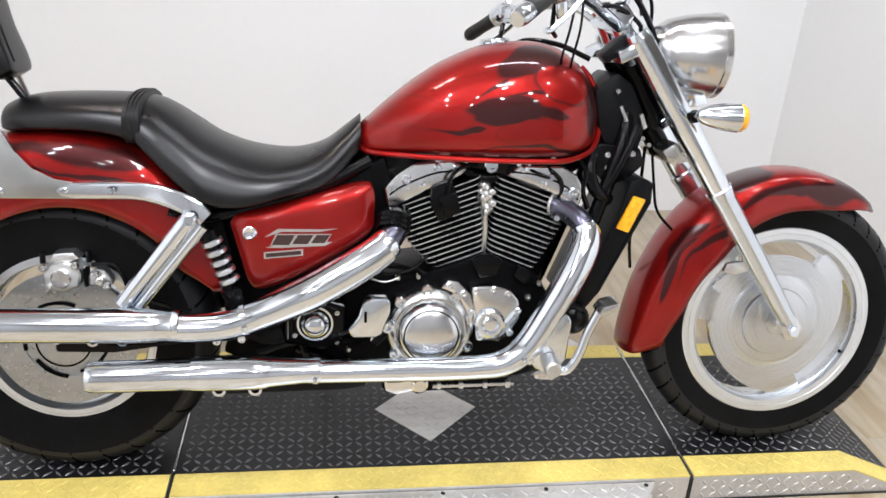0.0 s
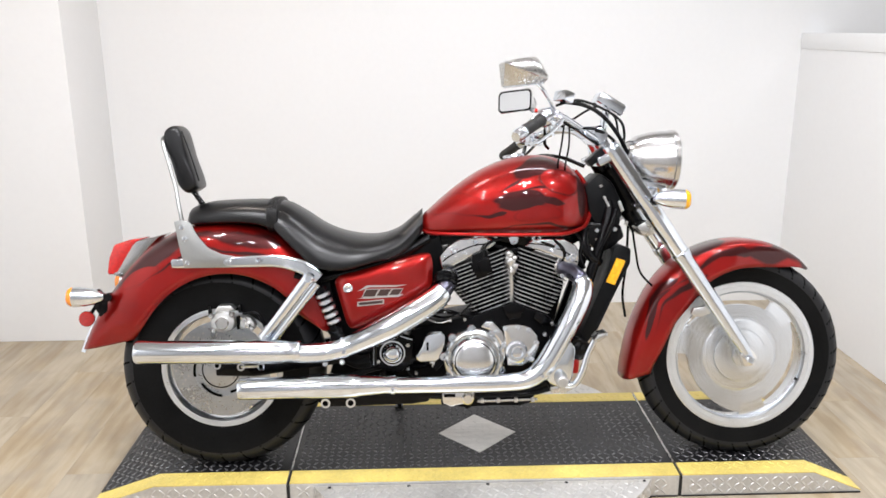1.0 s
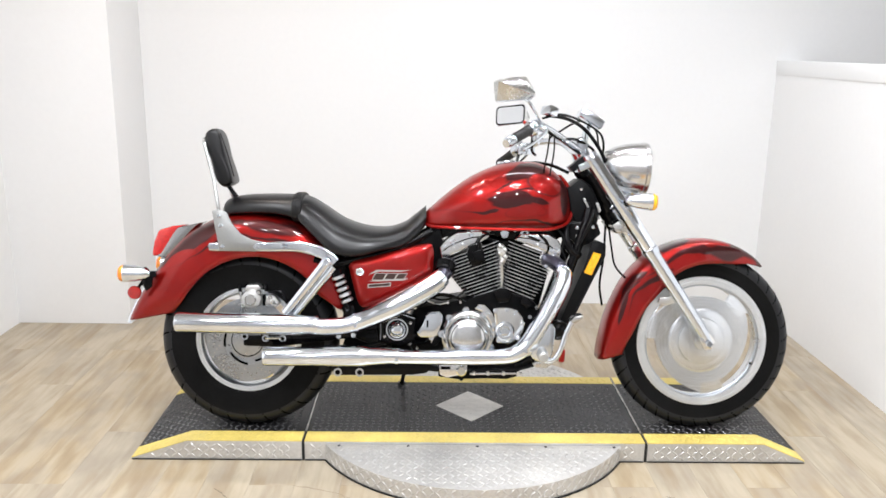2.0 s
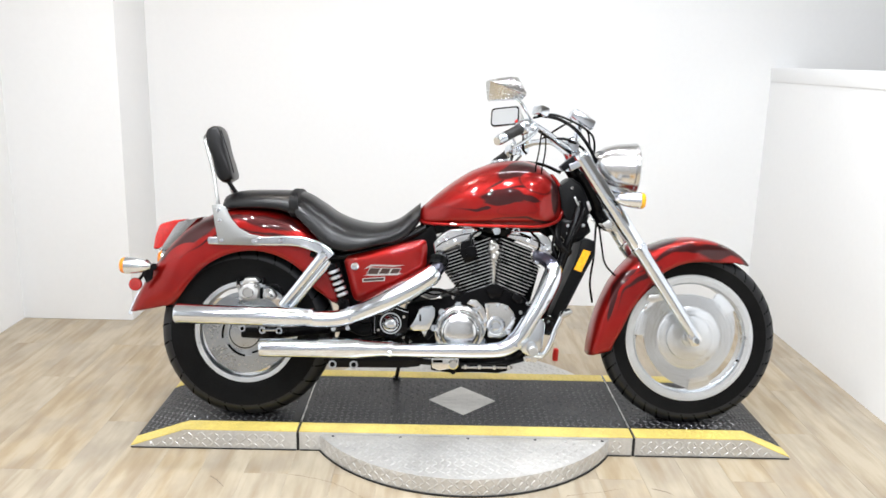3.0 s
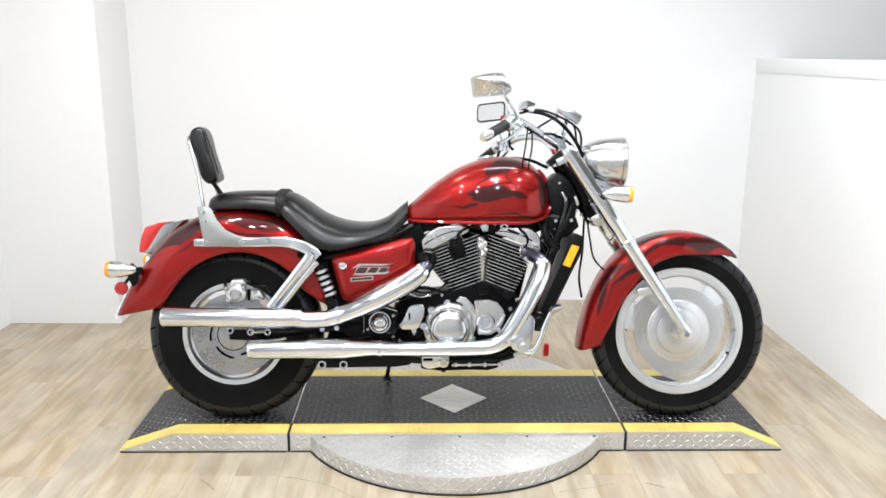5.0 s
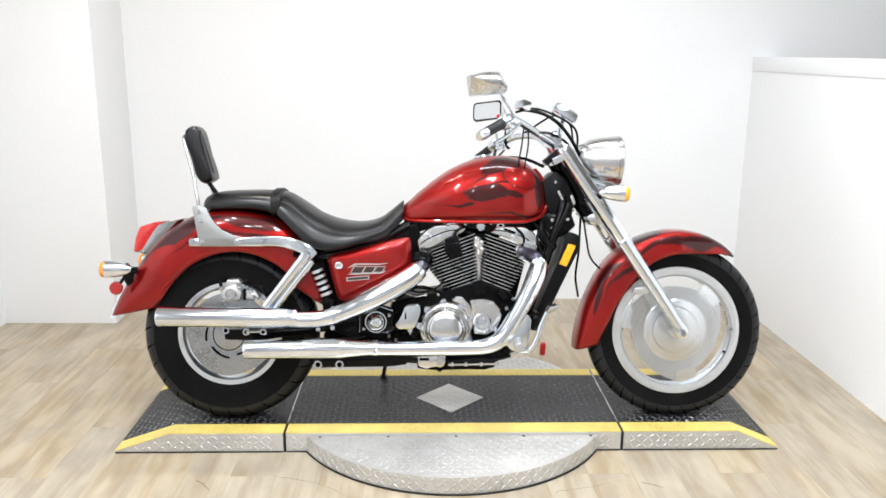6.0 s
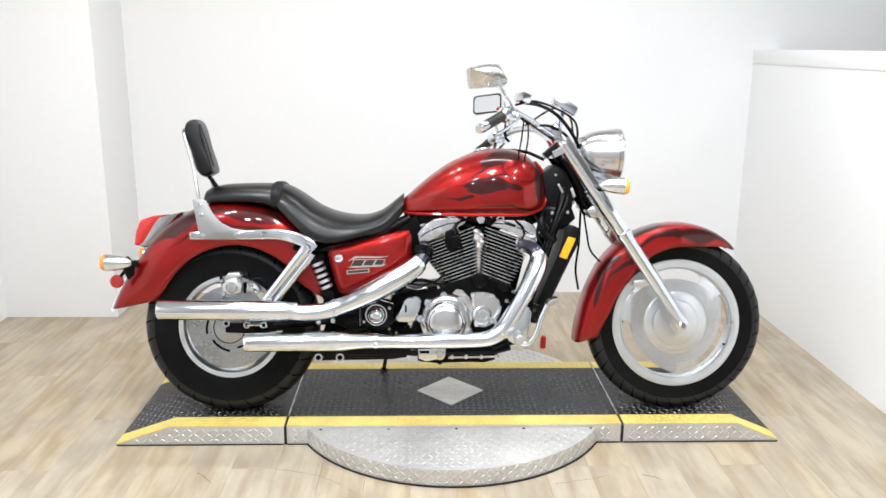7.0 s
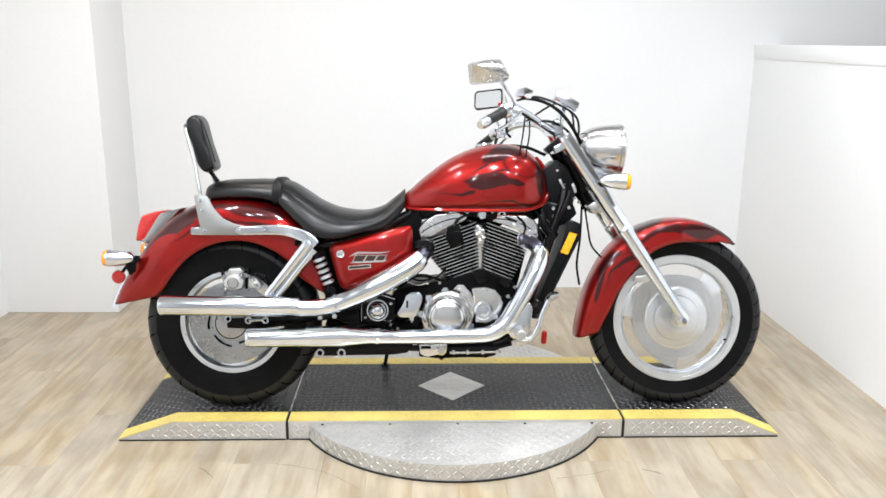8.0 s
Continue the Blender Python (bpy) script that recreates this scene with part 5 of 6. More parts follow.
# ---- running gear: tubes, swingarm, shocks, stand ----
for side in (-1, 1):
    v = side * 0.075
    part("frame_tube", tube([(1.222, side * 0.04, 0.86), (1.216, v * 0.9, 0.790), (1.190, v * 1.1, 0.700), (1.142, v * 1.25, 0.560), (1.085, v * 1.4, 0.400), (1.035, v * 1.35, 0.285), (0.97, v * 1.2, 0.236), (0.80, v * 1.2, 0.228), (0.62, v * 1.2, 0.238), (0.50, v * 1.2, 0.30)], 0.017, 14, 6), BLACK, bike, "glossy black frame tube")
    part("seat_rail", tube([(0.66, v, 0.715), (0.55, v * 1.3, 0.66), (0.42, v * 1.5, 0.622), (0.32, v * 1.5, 0.60), (0.25, v * 1.5, 0.615)], 0.014, 12, 5), BLACK, bike)
    part("swingarm", prism([(0.000, 0.304), (0.000, 0.334), (0.10, 0.345), (0.47, 0.392), (0.50, 0.352), (0.12, 0.300)], side * 0.098 - 0.014, side * 0.098 + 0.014, 0.007), BLACK, bike, "black swingarm")
part("backbone", prism([(0.64, 0.72), (1.18, 0.80), (1.20, 0.90), (1.14, 0.86), (0.64, 0.76)], -0.03, 0.03, 0.008), BLACK, bike)
# black fillers added for the dark space under seat and tank
part("under_seat_fill", prism([(0.360, 0.470), (0.345, 0.610), (0.420, 0.640), (0.60, 0.672), (0.690, 0.728), (0.712, 0.640), (0.680, 0.540), (0.640, 0.470), (0.480, 0.430)], -0.085, 0.085, 0.01), CASE_BLACK, bike, "black filler block under the seat")
part("under_tank_fill", prism([(0.66, 0.738), (1.12, 0.74), (1.16, 0.80), (1.17, 0.72), (1.11, 0.69), (0.95, 0.715), (0.80, 0.725), (0.70, 0.69), (0.66, 0.70)], -0.055, 0.055, 0.006), BLACK, bike)
neck = part("neck_cover", prism([(1.140, 0.872), (1.186, 0.912), (1.226, 0.884), (1.264, 0.806), (1.246, 0.728), (1.185, 0.734), (1.158, 0.780)], -0.072, 0.072, 0.01), PLASTIC, bike, "dark grey plastic cover at the steering head")
for u, w in ((1.176, 0.735), (1.205, 0.730), (1.232, 0.738), (1.20, 0.705)):
    part("bolt", hex_bolt(u, -0.083, w, 0.007, 0.006), CHROME, neck)
part("neck_plate", prism([(1.135, 0.742), (1.160, 0.760), (1.250, 0.750), (1.262, 0.715), (1.225, 0.680), (1.18, 0.665), (1.150, 0.700)], -0.083, -0.06, 0.004), BLACK, neck)
part("hose", tube([(1.14, -0.08, 0.742), (1.135, -0.095, 0.700), (1.15, -0.10, 0.66), (1.185, -0.085, 0.635)], 0.015, 12, 5), BLACK, bike, "black rubber coolant hose")
part("neck_pipe", tube([(1.236, -0.080, 0.800), (1.220, -0.090, 0.755), (1.190, -0.094, 0.690), (1.168, -0.092, 0.648)], 0.010, 12, 5), BLACK, neck, "glossy black pipe beside the neck")
part("neck_clip", prism([(1.196, 0.838), (1.202, 0.842), (1.222, 0.800), (1.216, 0.797)], -0.079, -0.071, 0.001), STEEL, neck)
part("neck_clip", prism([(1.242, 0.822), (1.250, 0.826), (1.262, 0.796), (1.254, 0.790)], -0.079, -0.071, 0.001), ALLOY, neck)
for u, w in ((1.188, 0.872), (1.252, 0.772), (1.268, 0.758), (1.176, 0.706), (1.192, 0.692)):
    part("neck_bolt", hex_bolt(u, -0.079, w, 0.0055, 0.006), STEEL, neck)
rad = part("radiator", prism([(1.222, 0.684), (1.248, 0.692), (1.275, 0.680), (1.274, 0.640), (1.176, 0.432), (1.146, 0.392), (1.110, 0.388), (1.152, 0.490), (1.199, 0.600)], -0.118, 0.118, 0.006), PLASTIC, bike, "slim radiator in a dark grey shroud")
part("reflector", prism([(1.230, 0.653), (1.257, 0.645), (1.224, 0.570), (1.197, 0.580)], -0.128, -0.117, 0.003), AMBER, rad, "amber side reflector")
part("shroud_rib", tube([(1.270, -0.119, 0.640), (1.175, -0.119, 0.445)], 0.003, 6, 1), PLASTIC, rad)
part("horn", lathe([(0, 0.030), (0.004, 0.036), (0.020, 0.036), (0.024, 0.030), (0.020, 0.022), (0.026, 0.012), (0.027, 0)], (1.110, -0.125, 0.378), (0, -1, 0), 32), BLACK, bike, "black round horn")

STRUT = ((0.302, 0.614), (0.160, 0.432))
for side in (-1, 1):
    v = side * 0.150
    a, b = Vector((0.332, v, 0.572)), Vector((0.372, v, 0.442))
    d = b - a
    shock = part("shock_absorber", lathe([(-0.012, 0.010), (-0.01, 0.018), (0.012, 0.019), (0.014, 0.0125), (0.118, 0.0125), (0.120, 0.020), (0.134, 0.020), (0.15, 0.012)], a, d, 20), BLACK, bike, "rear shock absorber with chrome spring")
    for k in range(5):
        h = 0.010 + 0.0215 * k
        part("spring_coil", lathe([(h, 0.0135), (h + 0.001, 0.0200), (h + 0.003, 0.0222), (h + 0.010, 0.0222), (h + 0.012, 0.0200), (h + 0.013, 0.0135)], a, d + Vector((0.010, 0, 0)), 24), RIM, shock)
    part("shock_clevis", prism([(0.356, 0.452), (0.392, 0.462), (0.402, 0.432), (0.384, 0.412), (0.360, 0.418)], v - 0.013, v + 0.013, 0.005), BLACK, shock)
    strut = part("fender_strut", tube([(STRUT[0][0], side * 0.170, STRUT[0][1], 0.0195), (STRUT[1][0], side * 0.170, STRUT[1][1], 0.0180)], None, 20, 1), CHROME, bike, "broad chrome strut down to the swingarm")
    part("strut_rod", tube([(STRUT[0][0] + 0.022, side * 0.164, STRUT[0][1] - 0.020), (STRUT[1][0] + 0.026, side * 0.164, STRUT[1][1] - 0.012)], 0.0125, 14, 1), CHROME, strut)
    part("strut_cap", lathe([(-0.012, 0.010), (-0.008, 0.016), (0.0, 0.0190), (0.012, 0.0190), (0.016, 0.0165)], (STRUT[0][0], side * 0.170, STRUT[0][1]), (STRUT[1][0] - STRUT[0][0], 0, STRUT[1][1] - STRUT[0][1]), 20), CHROME, strut)
    part("strut_bolt", lathe([(0, 0.013), (0.006, 0.013), (0.009, 0.009), (0.009, 0)], (STRUT[0][0], side * 0.186, STRUT[0][1]), (0, side, 0), 16), CHROME, strut)
part("fender_inner", prism([(0.20, 0.66), (0.35, 0.62), (0.385, 0.46), (0.34, 0.43), (0.30, 0.50)], -0.112, 0.112, 0.01), CASE_BLACK, bike)

# black filler added so the gap below the shock stays dark
part("swingarm_dark_fill", prism([(0.345, 0.352), (0.350, 0.462), (0.420, 0.470), (0.520, 0.440), (0.520, 0.352)], -0.085, 0.085, 0.01), CASE_BLACK, bike, "black filler block by the swingarm pivot")
cal = part("rear_brake_caliper", prism([(-0.008, 0.446), (-0.012, 0.478), (0.004, 0.498), (0.030, 0.506), (0.054, 0.498), (0.066, 0.476), (0.060, 0.448), (0.030, 0.436)], -0.112, -0.064, 0.010, 3), ALLOY, bike, "cast alloy rear brake caliper")
part("piston_cap", lathe([(0, 0.020), (0.010, 0.020), (0.013, 0.017), (0.014, 0)], (0.028, -0.112, 0.470), (0, -1, 0), 32), STEEL_BRIGHT, cal)
for u, w in ((-0.006, 0.492), (0.056, 0.496), (0.096, 0.478), (0.000, 0.448), (0.116, 0.452)):
    part("bolt", hex_bolt(u, -0.112, w, 0.008, 0.009), STEEL, cal)
part("caliper_arm", prism([(0.074, 0.450), (0.078, 0.476), (0.096, 0.490), (0.112, 0.482), (0.128, 0.458), (0.118, 0.442)], -0.104, -0.072, 0.008, 3), ALLOY, cal)
part("pad_pin", lathe([(0, 0.009), (0.022, 0.009), (0.024, 0.006), (0.024, 0)], (0.104, -0.098, 0.464), (0, -1, 0), 14), STEEL_BRIGHT, cal)
part("bridge", prism([(0.000, 0.500), (0.012, 0.520), (0.050, 0.522), (0.064, 0.508), (0.040, 0.500)], -0.104, -0.058, 0.005), ALLOY, cal)
for u, w in ((-0.016, 0.512), (0.076, 0.514)):
    part("bleed_nipple", tube([(u, -0.085, w - 0.018), (u, -0.085, w + 0.006)], 0.006, 10, 1), BLACK, cal)
part("pad_gap", box(0.0665, 0.0735, -0.100, -0.075, 0.446, 0.484), GROOVE, cal)
part("brake_hose", tube([(0.088, -0.105, 0.496), (0.130, -0.112, 0.500), (0.150, -0.112, 0.470), (0.165, -0.105, 0.43), (0.24, -0.10, 0.40)], 0.005, 8, 5), BLACK, cal)
adj = part("chain_adjuster", box(0.020, 0.172, -0.122, -0.112, 0.318, 0.344, 0.004), BLACK, bike, "black axle plate with ringed bolts")
for u, w in ((0.010, 0.342), (0.082, 0.336), (0.142, 0.336)):
    part("axle_nut", lathe([(0, 0.012), (0.010, 0.012), (0.010, 0.007), (0.004, 0.006), (0.004, 0)], (u, -0.122, w), (0, -1, 0), 16), CHROME, adj)
for u, w in ((0.010, 0.342), (0.082, 0.336), (0.142, 0.336)):
    part("nut_hole", lathe([(0, 0.0075), (0.001, 0.0070), (0.001, 0)], (u, -0.1262, w), (0, -1, 0), 14), GROOVE, adj)
part("link_rod", tube([(0.082, -0.130, 0.336), (0.136, -0.130, 0.338)], 0.004, 8, 1), CHROME, adj)
under = part("lower_bracket", prism([(0.300, 0.232), (0.320, 0.252), (0.640, 0.262), (0.668, 0.248), (0.650, 0.215), (0.600, 0.208), (0.330, 0.204)], -0.125, -0.095, 0.006), BLACK, bike, "black lower frame bracket with ringed bolts")
for u in (0.335, 0.412):
    part("ring_bolt", lathe([(0, 0.015), (0.008, 0.015), (0.008, 0.009), (0.003, 0.008), (0.003, 0)], (u, -0.125, 0.218), (0, -1, 0), 20), CHROME, under)
for u in (0.335, 0.412):
    part("bolt_hole", lathe([(0, 0.0095), (0.001, 0.0090), (0.001, 0)], (u, -0.1282, 0.218), (0, -1, 0), 16), GROOVE, under)
part("peg_mount", prism([(0.690, 0.252), (0.694, 0.215), (0.720, 0.205), (0.762, 0.214), (0.790, 0.222), (0.792, 0.252)], -0.150, -0.110, 0.006), STEEL_BRIGHT, bike, "alloy peg mount")
part("peg_slot", box(0.698, 0.732, -0.1515, -0.149, 0.236, 0.246), GROOVE, bike)
part("peg_boss", lathe([(0, 0.018), (0.012, 0.018), (0.016, 0.014), (0.016, 0)], (0.770, -0.15, 0.232), (0, -1, 0), 20), STEEL_BRIGHT, bike)
part("sump", prism([(0.690, 0.250), (0.960, 0.250), (0.985, 0.228), (0.972, 0.200), (0.935, 0.190), (0.860, 0.192), (0.760, 0.188), (0.690, 0.196)], -0.105, 0.10, 0.008), CASE_BLACK, bike, "black engine sump")
part("sump_rail", tube([(0.80, -0.112, 0.226), (0.95, -0.112, 0.230), (1.02, -0.115, 0.245), (1.06, -0.12, 0.262)], 0.008, 10, 4), BLACK, bike)
part("drain_bolt", hex_bolt(0.772, -0.09, 0.192, 0.010, 0.012), BLACK, bike)
stand_foot = (0.548, 0.345, 0.052)
stand = part("side_stand", tube([(0.580, 0.115, 0.235, 0.012), (0.564, 0.22, 0.15, 0.009), (stand_foot[0], 0.335, 0.066, 0.008)], None, 12, 3), BLACK, bike, "black side stand, folded down")
part("stand_foot", box(stand_foot[0] - 0.015, stand_foot[0] + 0.015, 0.320, 0.360, 0.0590, 0.0650, 0.0025), BLACK, stand)

pedal = part("brake_pedal_plate", prism([(1.000, 0.318), (1.010, 0.290), (1.035, 0.276), (1.070, 0.282), (1.082, 0.305), (1.090, 0.392), (1.078, 0.412), (1.062, 0.405)], -0.205, -0.185, 0.007, 3), CHROME, bike, "polished heel plate of the forward controls")
part("foot_peg", tube([(1.045, -0.205, 0.305, 0.020), (1.045, -0.220, 0.304, 0.019), (1.044, -0.245, 0.302, 0.018), (1.044, -0.252, 0.302, 0.014)], None, 16, 3), ALLOY, pedal, "alloy rider foot peg")
part("pedal_lever", tube([(1.050, -0.205, 0.283), (1.085, -0.212, 0.286), (1.108, -0.215, 0.325), (1.122, -0.215, 0.372), (1.145, -0.215, 0.425)], 0.0098, 12, 5), CHROME, pedal)
part("pedal_pad", prism([(1.134, 0.424), (1.146, 0.442), (1.176, 0.450), (1.178, 0.438), (1.150, 0.420)], -0.245, -0.19, 0.004), STEEL, pedal)
part("mount_lug", prism([(1.015, 0.272), (1.07, 0.286), (1.088, 0.266), (1.06, 0.250), (1.02, 0.254)], -0.19, -0.11, 0.006), STEEL, pedal)

# ---- side cover with badges ----
cover = part("side_cover", dome([(0.372, 0.592), (0.390, 0.612), (0.450, 0.627), (0.560, 0.654), (0.645, 0.673), (0.666, 0.660), (0.667, 0.610), (0.660, 0.574), (0.600, 0.528), (0.515, 0.480), (0.446, 0.452), (0.410, 0.458), (0.388, 0.530)], -0.128, 0.019, 0.05, 7.0), RED, bike, "deep red side cover", 50)
part("cover_lock", lathe([(0, 0.014), (0.004, 0.014), (0.006, 0.011), (0.004, 0.006), (0.004, 0)], (0.413, -0.146, 0.576), (0, -1, 0), 24), CHROME, cover, "chrome cover lock")


def skew_bar(u0, u1, w0, w1, slant, v=-0.1475, t=0.0016):
    return prism([(u0, w0), (u1, w0), (u1 + slant, w1), (u0 + slant, w1)], v, v + t)


for u0, u1, w0, w1 in ((0.456, 0.492, 0.550, 0.571), (0.498, 0.530, 0.552, 0.571), (0.536, 0.564, 0.554, 0.571)):
    rim = part("badge_bar", skew_bar(u0 - 0.0026, u1 + 0.0026, w0 - 0.0022, w1 + 0.0022, 0.012, -0.1472), BADGE, cover, "silver-edged dark badge stroke")
    part("stroke", skew_bar(u0, u1, w0, w1, 0.012, -0.1485), BADGE_DARK, rim)
part("badge_swoosh", prism([(0.442, 0.566), (0.470, 0.584), (0.560, 0.583), (0.592, 0.585), (0.556, 0.578), (0.478, 0.578)], -0.1478, -0.1455), BADGE, cover)
part("badge_swoosh", prism([(0.444, 0.544), (0.470, 0.550), (0.580, 0.556), (0.565, 0.548), (0.475, 0.5435)], -0.1478, -0.1455), BADGE, cover)
part("model_plate", prism([(0.440, 0.520), (0.520, 0.527), (0.520, 0.541), (0.440, 0.534)], -0.1478, -0.1455), BADGE, cover, "silver-framed name plate")
part("model_bar", prism([(0.444, 0.5235), (0.516, 0.5298), (0.516, 0.5378), (0.444, 0.5315)], -0.1490, -0.1470), BADGE_DARK, cover)

# ---- passenger backrest and rails ----


def flat_bar(points, half_thick, steps=6):
    """A flat upright bar with rounded edges along (u, v, w, half height)."""
    rings = []
    pts = spline(points, steps)
    for i, p in enumerate(pts):
        q0, q1 = pts[max(i - 1, 0)], pts[min(i + 1, len(pts) - 1)]
        d = (Vector(q1[:3]) - Vector(q0[:3])).normalized()
        out = Vector((0, 1, 0))
        out = (out - d * out.dot(d)).normalized()
        up = d.cross(out)
        rings.append([tuple(Vector(p[:3]) + up * p[3] * math.copysign(abs(math.cos(a)) ** 0.55, math.cos(a)) + out * half_thick * math.copysign(abs(math.sin(a)) ** 0.55, math.sin(a)))
                      for a in (2 * math.pi * k / 20 for k in range(20))])
    return loft(rings)


def pillow(outline, half, power=3.0, n=17):
    """A padded shape: a smooth closed outline swelling between -half and half."""
    ring = spline([*outline, outline[0]], 4)[:-1]
    cu, cw = sum(p[0] for p in ring) / len(ring), sum(p[1] for p in ring) / len(ring)
    length = max(math.hypot(u - cu, w - cw) for u, w in ring)
    rings = []
    for k in range(n):
        a = math.pi * (k / (n - 1) - 0.5) * 0.97
        v, s = half * math.copysign(abs(math.sin(a)) ** 0.75, a), math.cos(a) ** (1 / power)
        inset = (1 - s) * 0.030
        rings.append([(u - (u - cu) / max(math.hypot(u - cu, w - cw), 1e-6) * inset * min(1, math.hypot(u - cu, w - cw) / 0.03),
                       v, w - (w - cw) / max(math.hypot(u - cu, w - cw), 1e-6) * inset) for u, w in ring])
    return loft(rings)


back = part("backrest_pad", pillow([(-0.134, 1.020), (-0.128, 1.050), (-0.104, 1.064), (-0.082, 1.052), (-0.060, 0.980), (-0.034, 0.885), (-0.042, 0.866), (-0.068, 0.856), (-0.088, 0.872), (-0.100, 0.900)], 0.064), LEATHER, bike, "padded black vinyl passenger backrest", 60)
part("pad_seam", tube([(-0.078, -0.048, 1.046), (-0.054, -0.055, 0.98), (-0.031, -0.050, 0.895)], 0.0025, 6, 4), LEATHER, back)
part("backrest_bar", tube([(-0.066, -0.124, 0.765), (-0.071, -0.122, 0.800), (-0.080, -0.112, 0.840), (-0.090, -0.098, 0.885), (-0.118, -0.080, 0.975), (-0.129, -0.070, 1.010), (-0.135, -0.040, 1.026), (-0.136, 0.0, 1.030),
                           (-0.135, 0.040, 1.026), (-0.129, 0.070, 1.010), (-0.118, 0.080, 0.975), (-0.090, 0.098, 0.885), (-0.080, 0.112, 0.840), (-0.071, 0.122, 0.800), (-0.066, 0.124, 0.765)], 0.0062, 10, 5), SATIN_PLATE, back, "satin steel backrest hoop")
back.location = (-0.011, 0, 0.005)
part("backrest_brace", tube([(-0.062, -0.02, 0.868), (-0.030, -0.02, 0.822), (-0.005, -0.02, 0.79)], 0.008, 10, 3), BLACK, back)
for side in (-1, 1):
    v = side * 0.136
    plate = part("side_plate", prism([(-0.098, 0.782), (-0.074, 0.786), (-0.050, 0.778), (-0.030, 0.738), (0.000, 0.702), (0.040, 0.682), (0.074, 0.676), (0.076, 0.644), (-0.075, 0.643), (-0.078, 0.668), (-0.088, 0.720)], v - 0.003, v + 0.003, 0.002), SATIN_PLATE, bike, "satin metal backrest side plate")
    for u, w in ((-0.062, 0.658), (0.058, 0.660), (-0.074, 0.764), (-0.068, 0.73)):
        part("plate_bolt", lathe([(0, 0.0075), (0.004, 0.0075), (0.006, 0.005), (0.006, 0)], (u, v + side * 0.003, w), (0, side, 0), 12), CHROME, plate)
    rail = part("fender_rail", flat_bar([(-0.108, side * 0.129, 0.656, 0.010), (-0.100, side * 0.130, 0.656, 0.0145), (0.0, side * 0.130, 0.657, 0.0160), (0.10, side * 0.134, 0.659, 0.0170), (0.20, side * 0.146, 0.661, 0.0180),
                                         (0.262, side * 0.158, 0.650, 0.0200), (0.305, side * 0.166, 0.632, 0.0205), (0.330, side * 0.168, 0.610, 0.0170)], 0.008), CHROME, bike, "flat chrome fender rail")
    for u, w in ((0.150, 0.664), (0.262, 0.655)):
        part("rail_bolt", hex_bolt(u, -0.152 if side < 0 else 0.14, w, 0.008, 0.012), CHROME, rail)

# ---- lights ----
tail = part("tail_light", prism([(-0.268, 0.716), (-0.215, 0.722), (-0.160, 0.736), (-0.182, 0.716), (-0.288, 0.604), (-0.318, 0.612)], -0.052, 0.052, 0.014, 3), STEEL_DARK, bike, "tail light in a chrome housing")
part("lens", prism([(-0.336, 0.612), (-0.328, 0.664), (-0.312, 0.706), (-0.262, 0.722), (-0.224, 0.7265), (-0.252, 0.694), (-0.300, 0.616)], -0.0535, 0.0535, 0.012, 3), RED_LENS, tail, "red tail light lens")


def indicator(axis, base, stalk, label, reflector=None):
    """A bullet indicator with an amber lens at its end and a stalk."""
    body = part("turn_signal", lathe([(-0.085, 0.0), (-0.084, 0.008), (-0.074, 0.016), (-0.055, 0.023), (-0.03, 0.028), (0.0, 0.030), (0.003, 0.0305), (0.003, 0.028)], base, axis, 28), CHROME, bike, label)
    part("lens", lathe([(0.002, 0.0285), (0.012, 0.0285), (0.019, 0.024), (0.022, 0.012), (0.022, 0)], base, axis, 28), AMBER_REAR if reflector else AMBER, body, "amber lens")
    part("stalk", tube(stalk, 0.009, 10, 3), CHROME, body)
    if reflector:
        part("reflector", lathe([(0, 0.0225), (0.006, 0.0225), (0.009, 0.020), (0.010, 0)], reflector, (0, -1 if reflector[1] < 0 else 1, 0), 28), REFLECTOR_RED, body, "round red reflector")
        part("reflector_cup", lathe([(0.001, 0.0235), (-0.012, 0.020), (-0.02, 0.010), (-0.02, 0)], reflector, (0, -1 if reflector[1] < 0 else 1, 0), 20), BLACK, body)
        r = Vector(reflector)
        part("reflector_arm", tube([tuple(r + Vector((0.005, 0.01 if r.y < 0 else -0.01, 0.01))), (r.x + 0.03, r.y * 0.9, r.z + 0.045)], 0.006, 8, 1), BLACK, body)


for s in (-1, 1):
    indicator((1, 0, -0.04), (1.406, s * 0.190, 0.833), [(1.350, s * 0.175, 0.835), (1.348, s * 0.14, 0.832), (1.345, s * 0.11, 0.825)], "chrome bullet turn signal with amber lens")
    indicator((-1, 0, 0.02), (-0.392 if s < 0 else -0.362, s * 0.155, 0.563), [(-0.335, s * 0.145, 0.560), (-0.315, s * 0.11, 0.558), (-0.31, s * 0.05, 0.555)], "chrome bullet turn signal with amber lens", (-0.363, s * 0.150, 0.496))
part("signal_plate", prism([(-0.345, 0.578), (-0.325, 0.585), (-0.300, 0.560), (-0.305, 0.515), (-0.325, 0.500), (-0.340, 0.530)], -0.150, -0.138, 0.003), BLACK, bike, "black signal bracket")
part("signal_bar", tube([(-0.300, -0.150, 0.560), (-0.318, -0.08, 0.548), (-0.322, 0, 0.545), (-0.318, 0.08, 0.548), (-0.300, 0.150, 0.560)], 0.012, 12, 4), BLACK, bike, "black bracket behind the tail")
part("fork_reflector", prism([(1.384, 0.748), (1.394, 0.750), (1.402, 0.728), (1.393, 0.724)], -0.122, -0.115, 0.002), AMBER, bike, "small amber fork reflector")
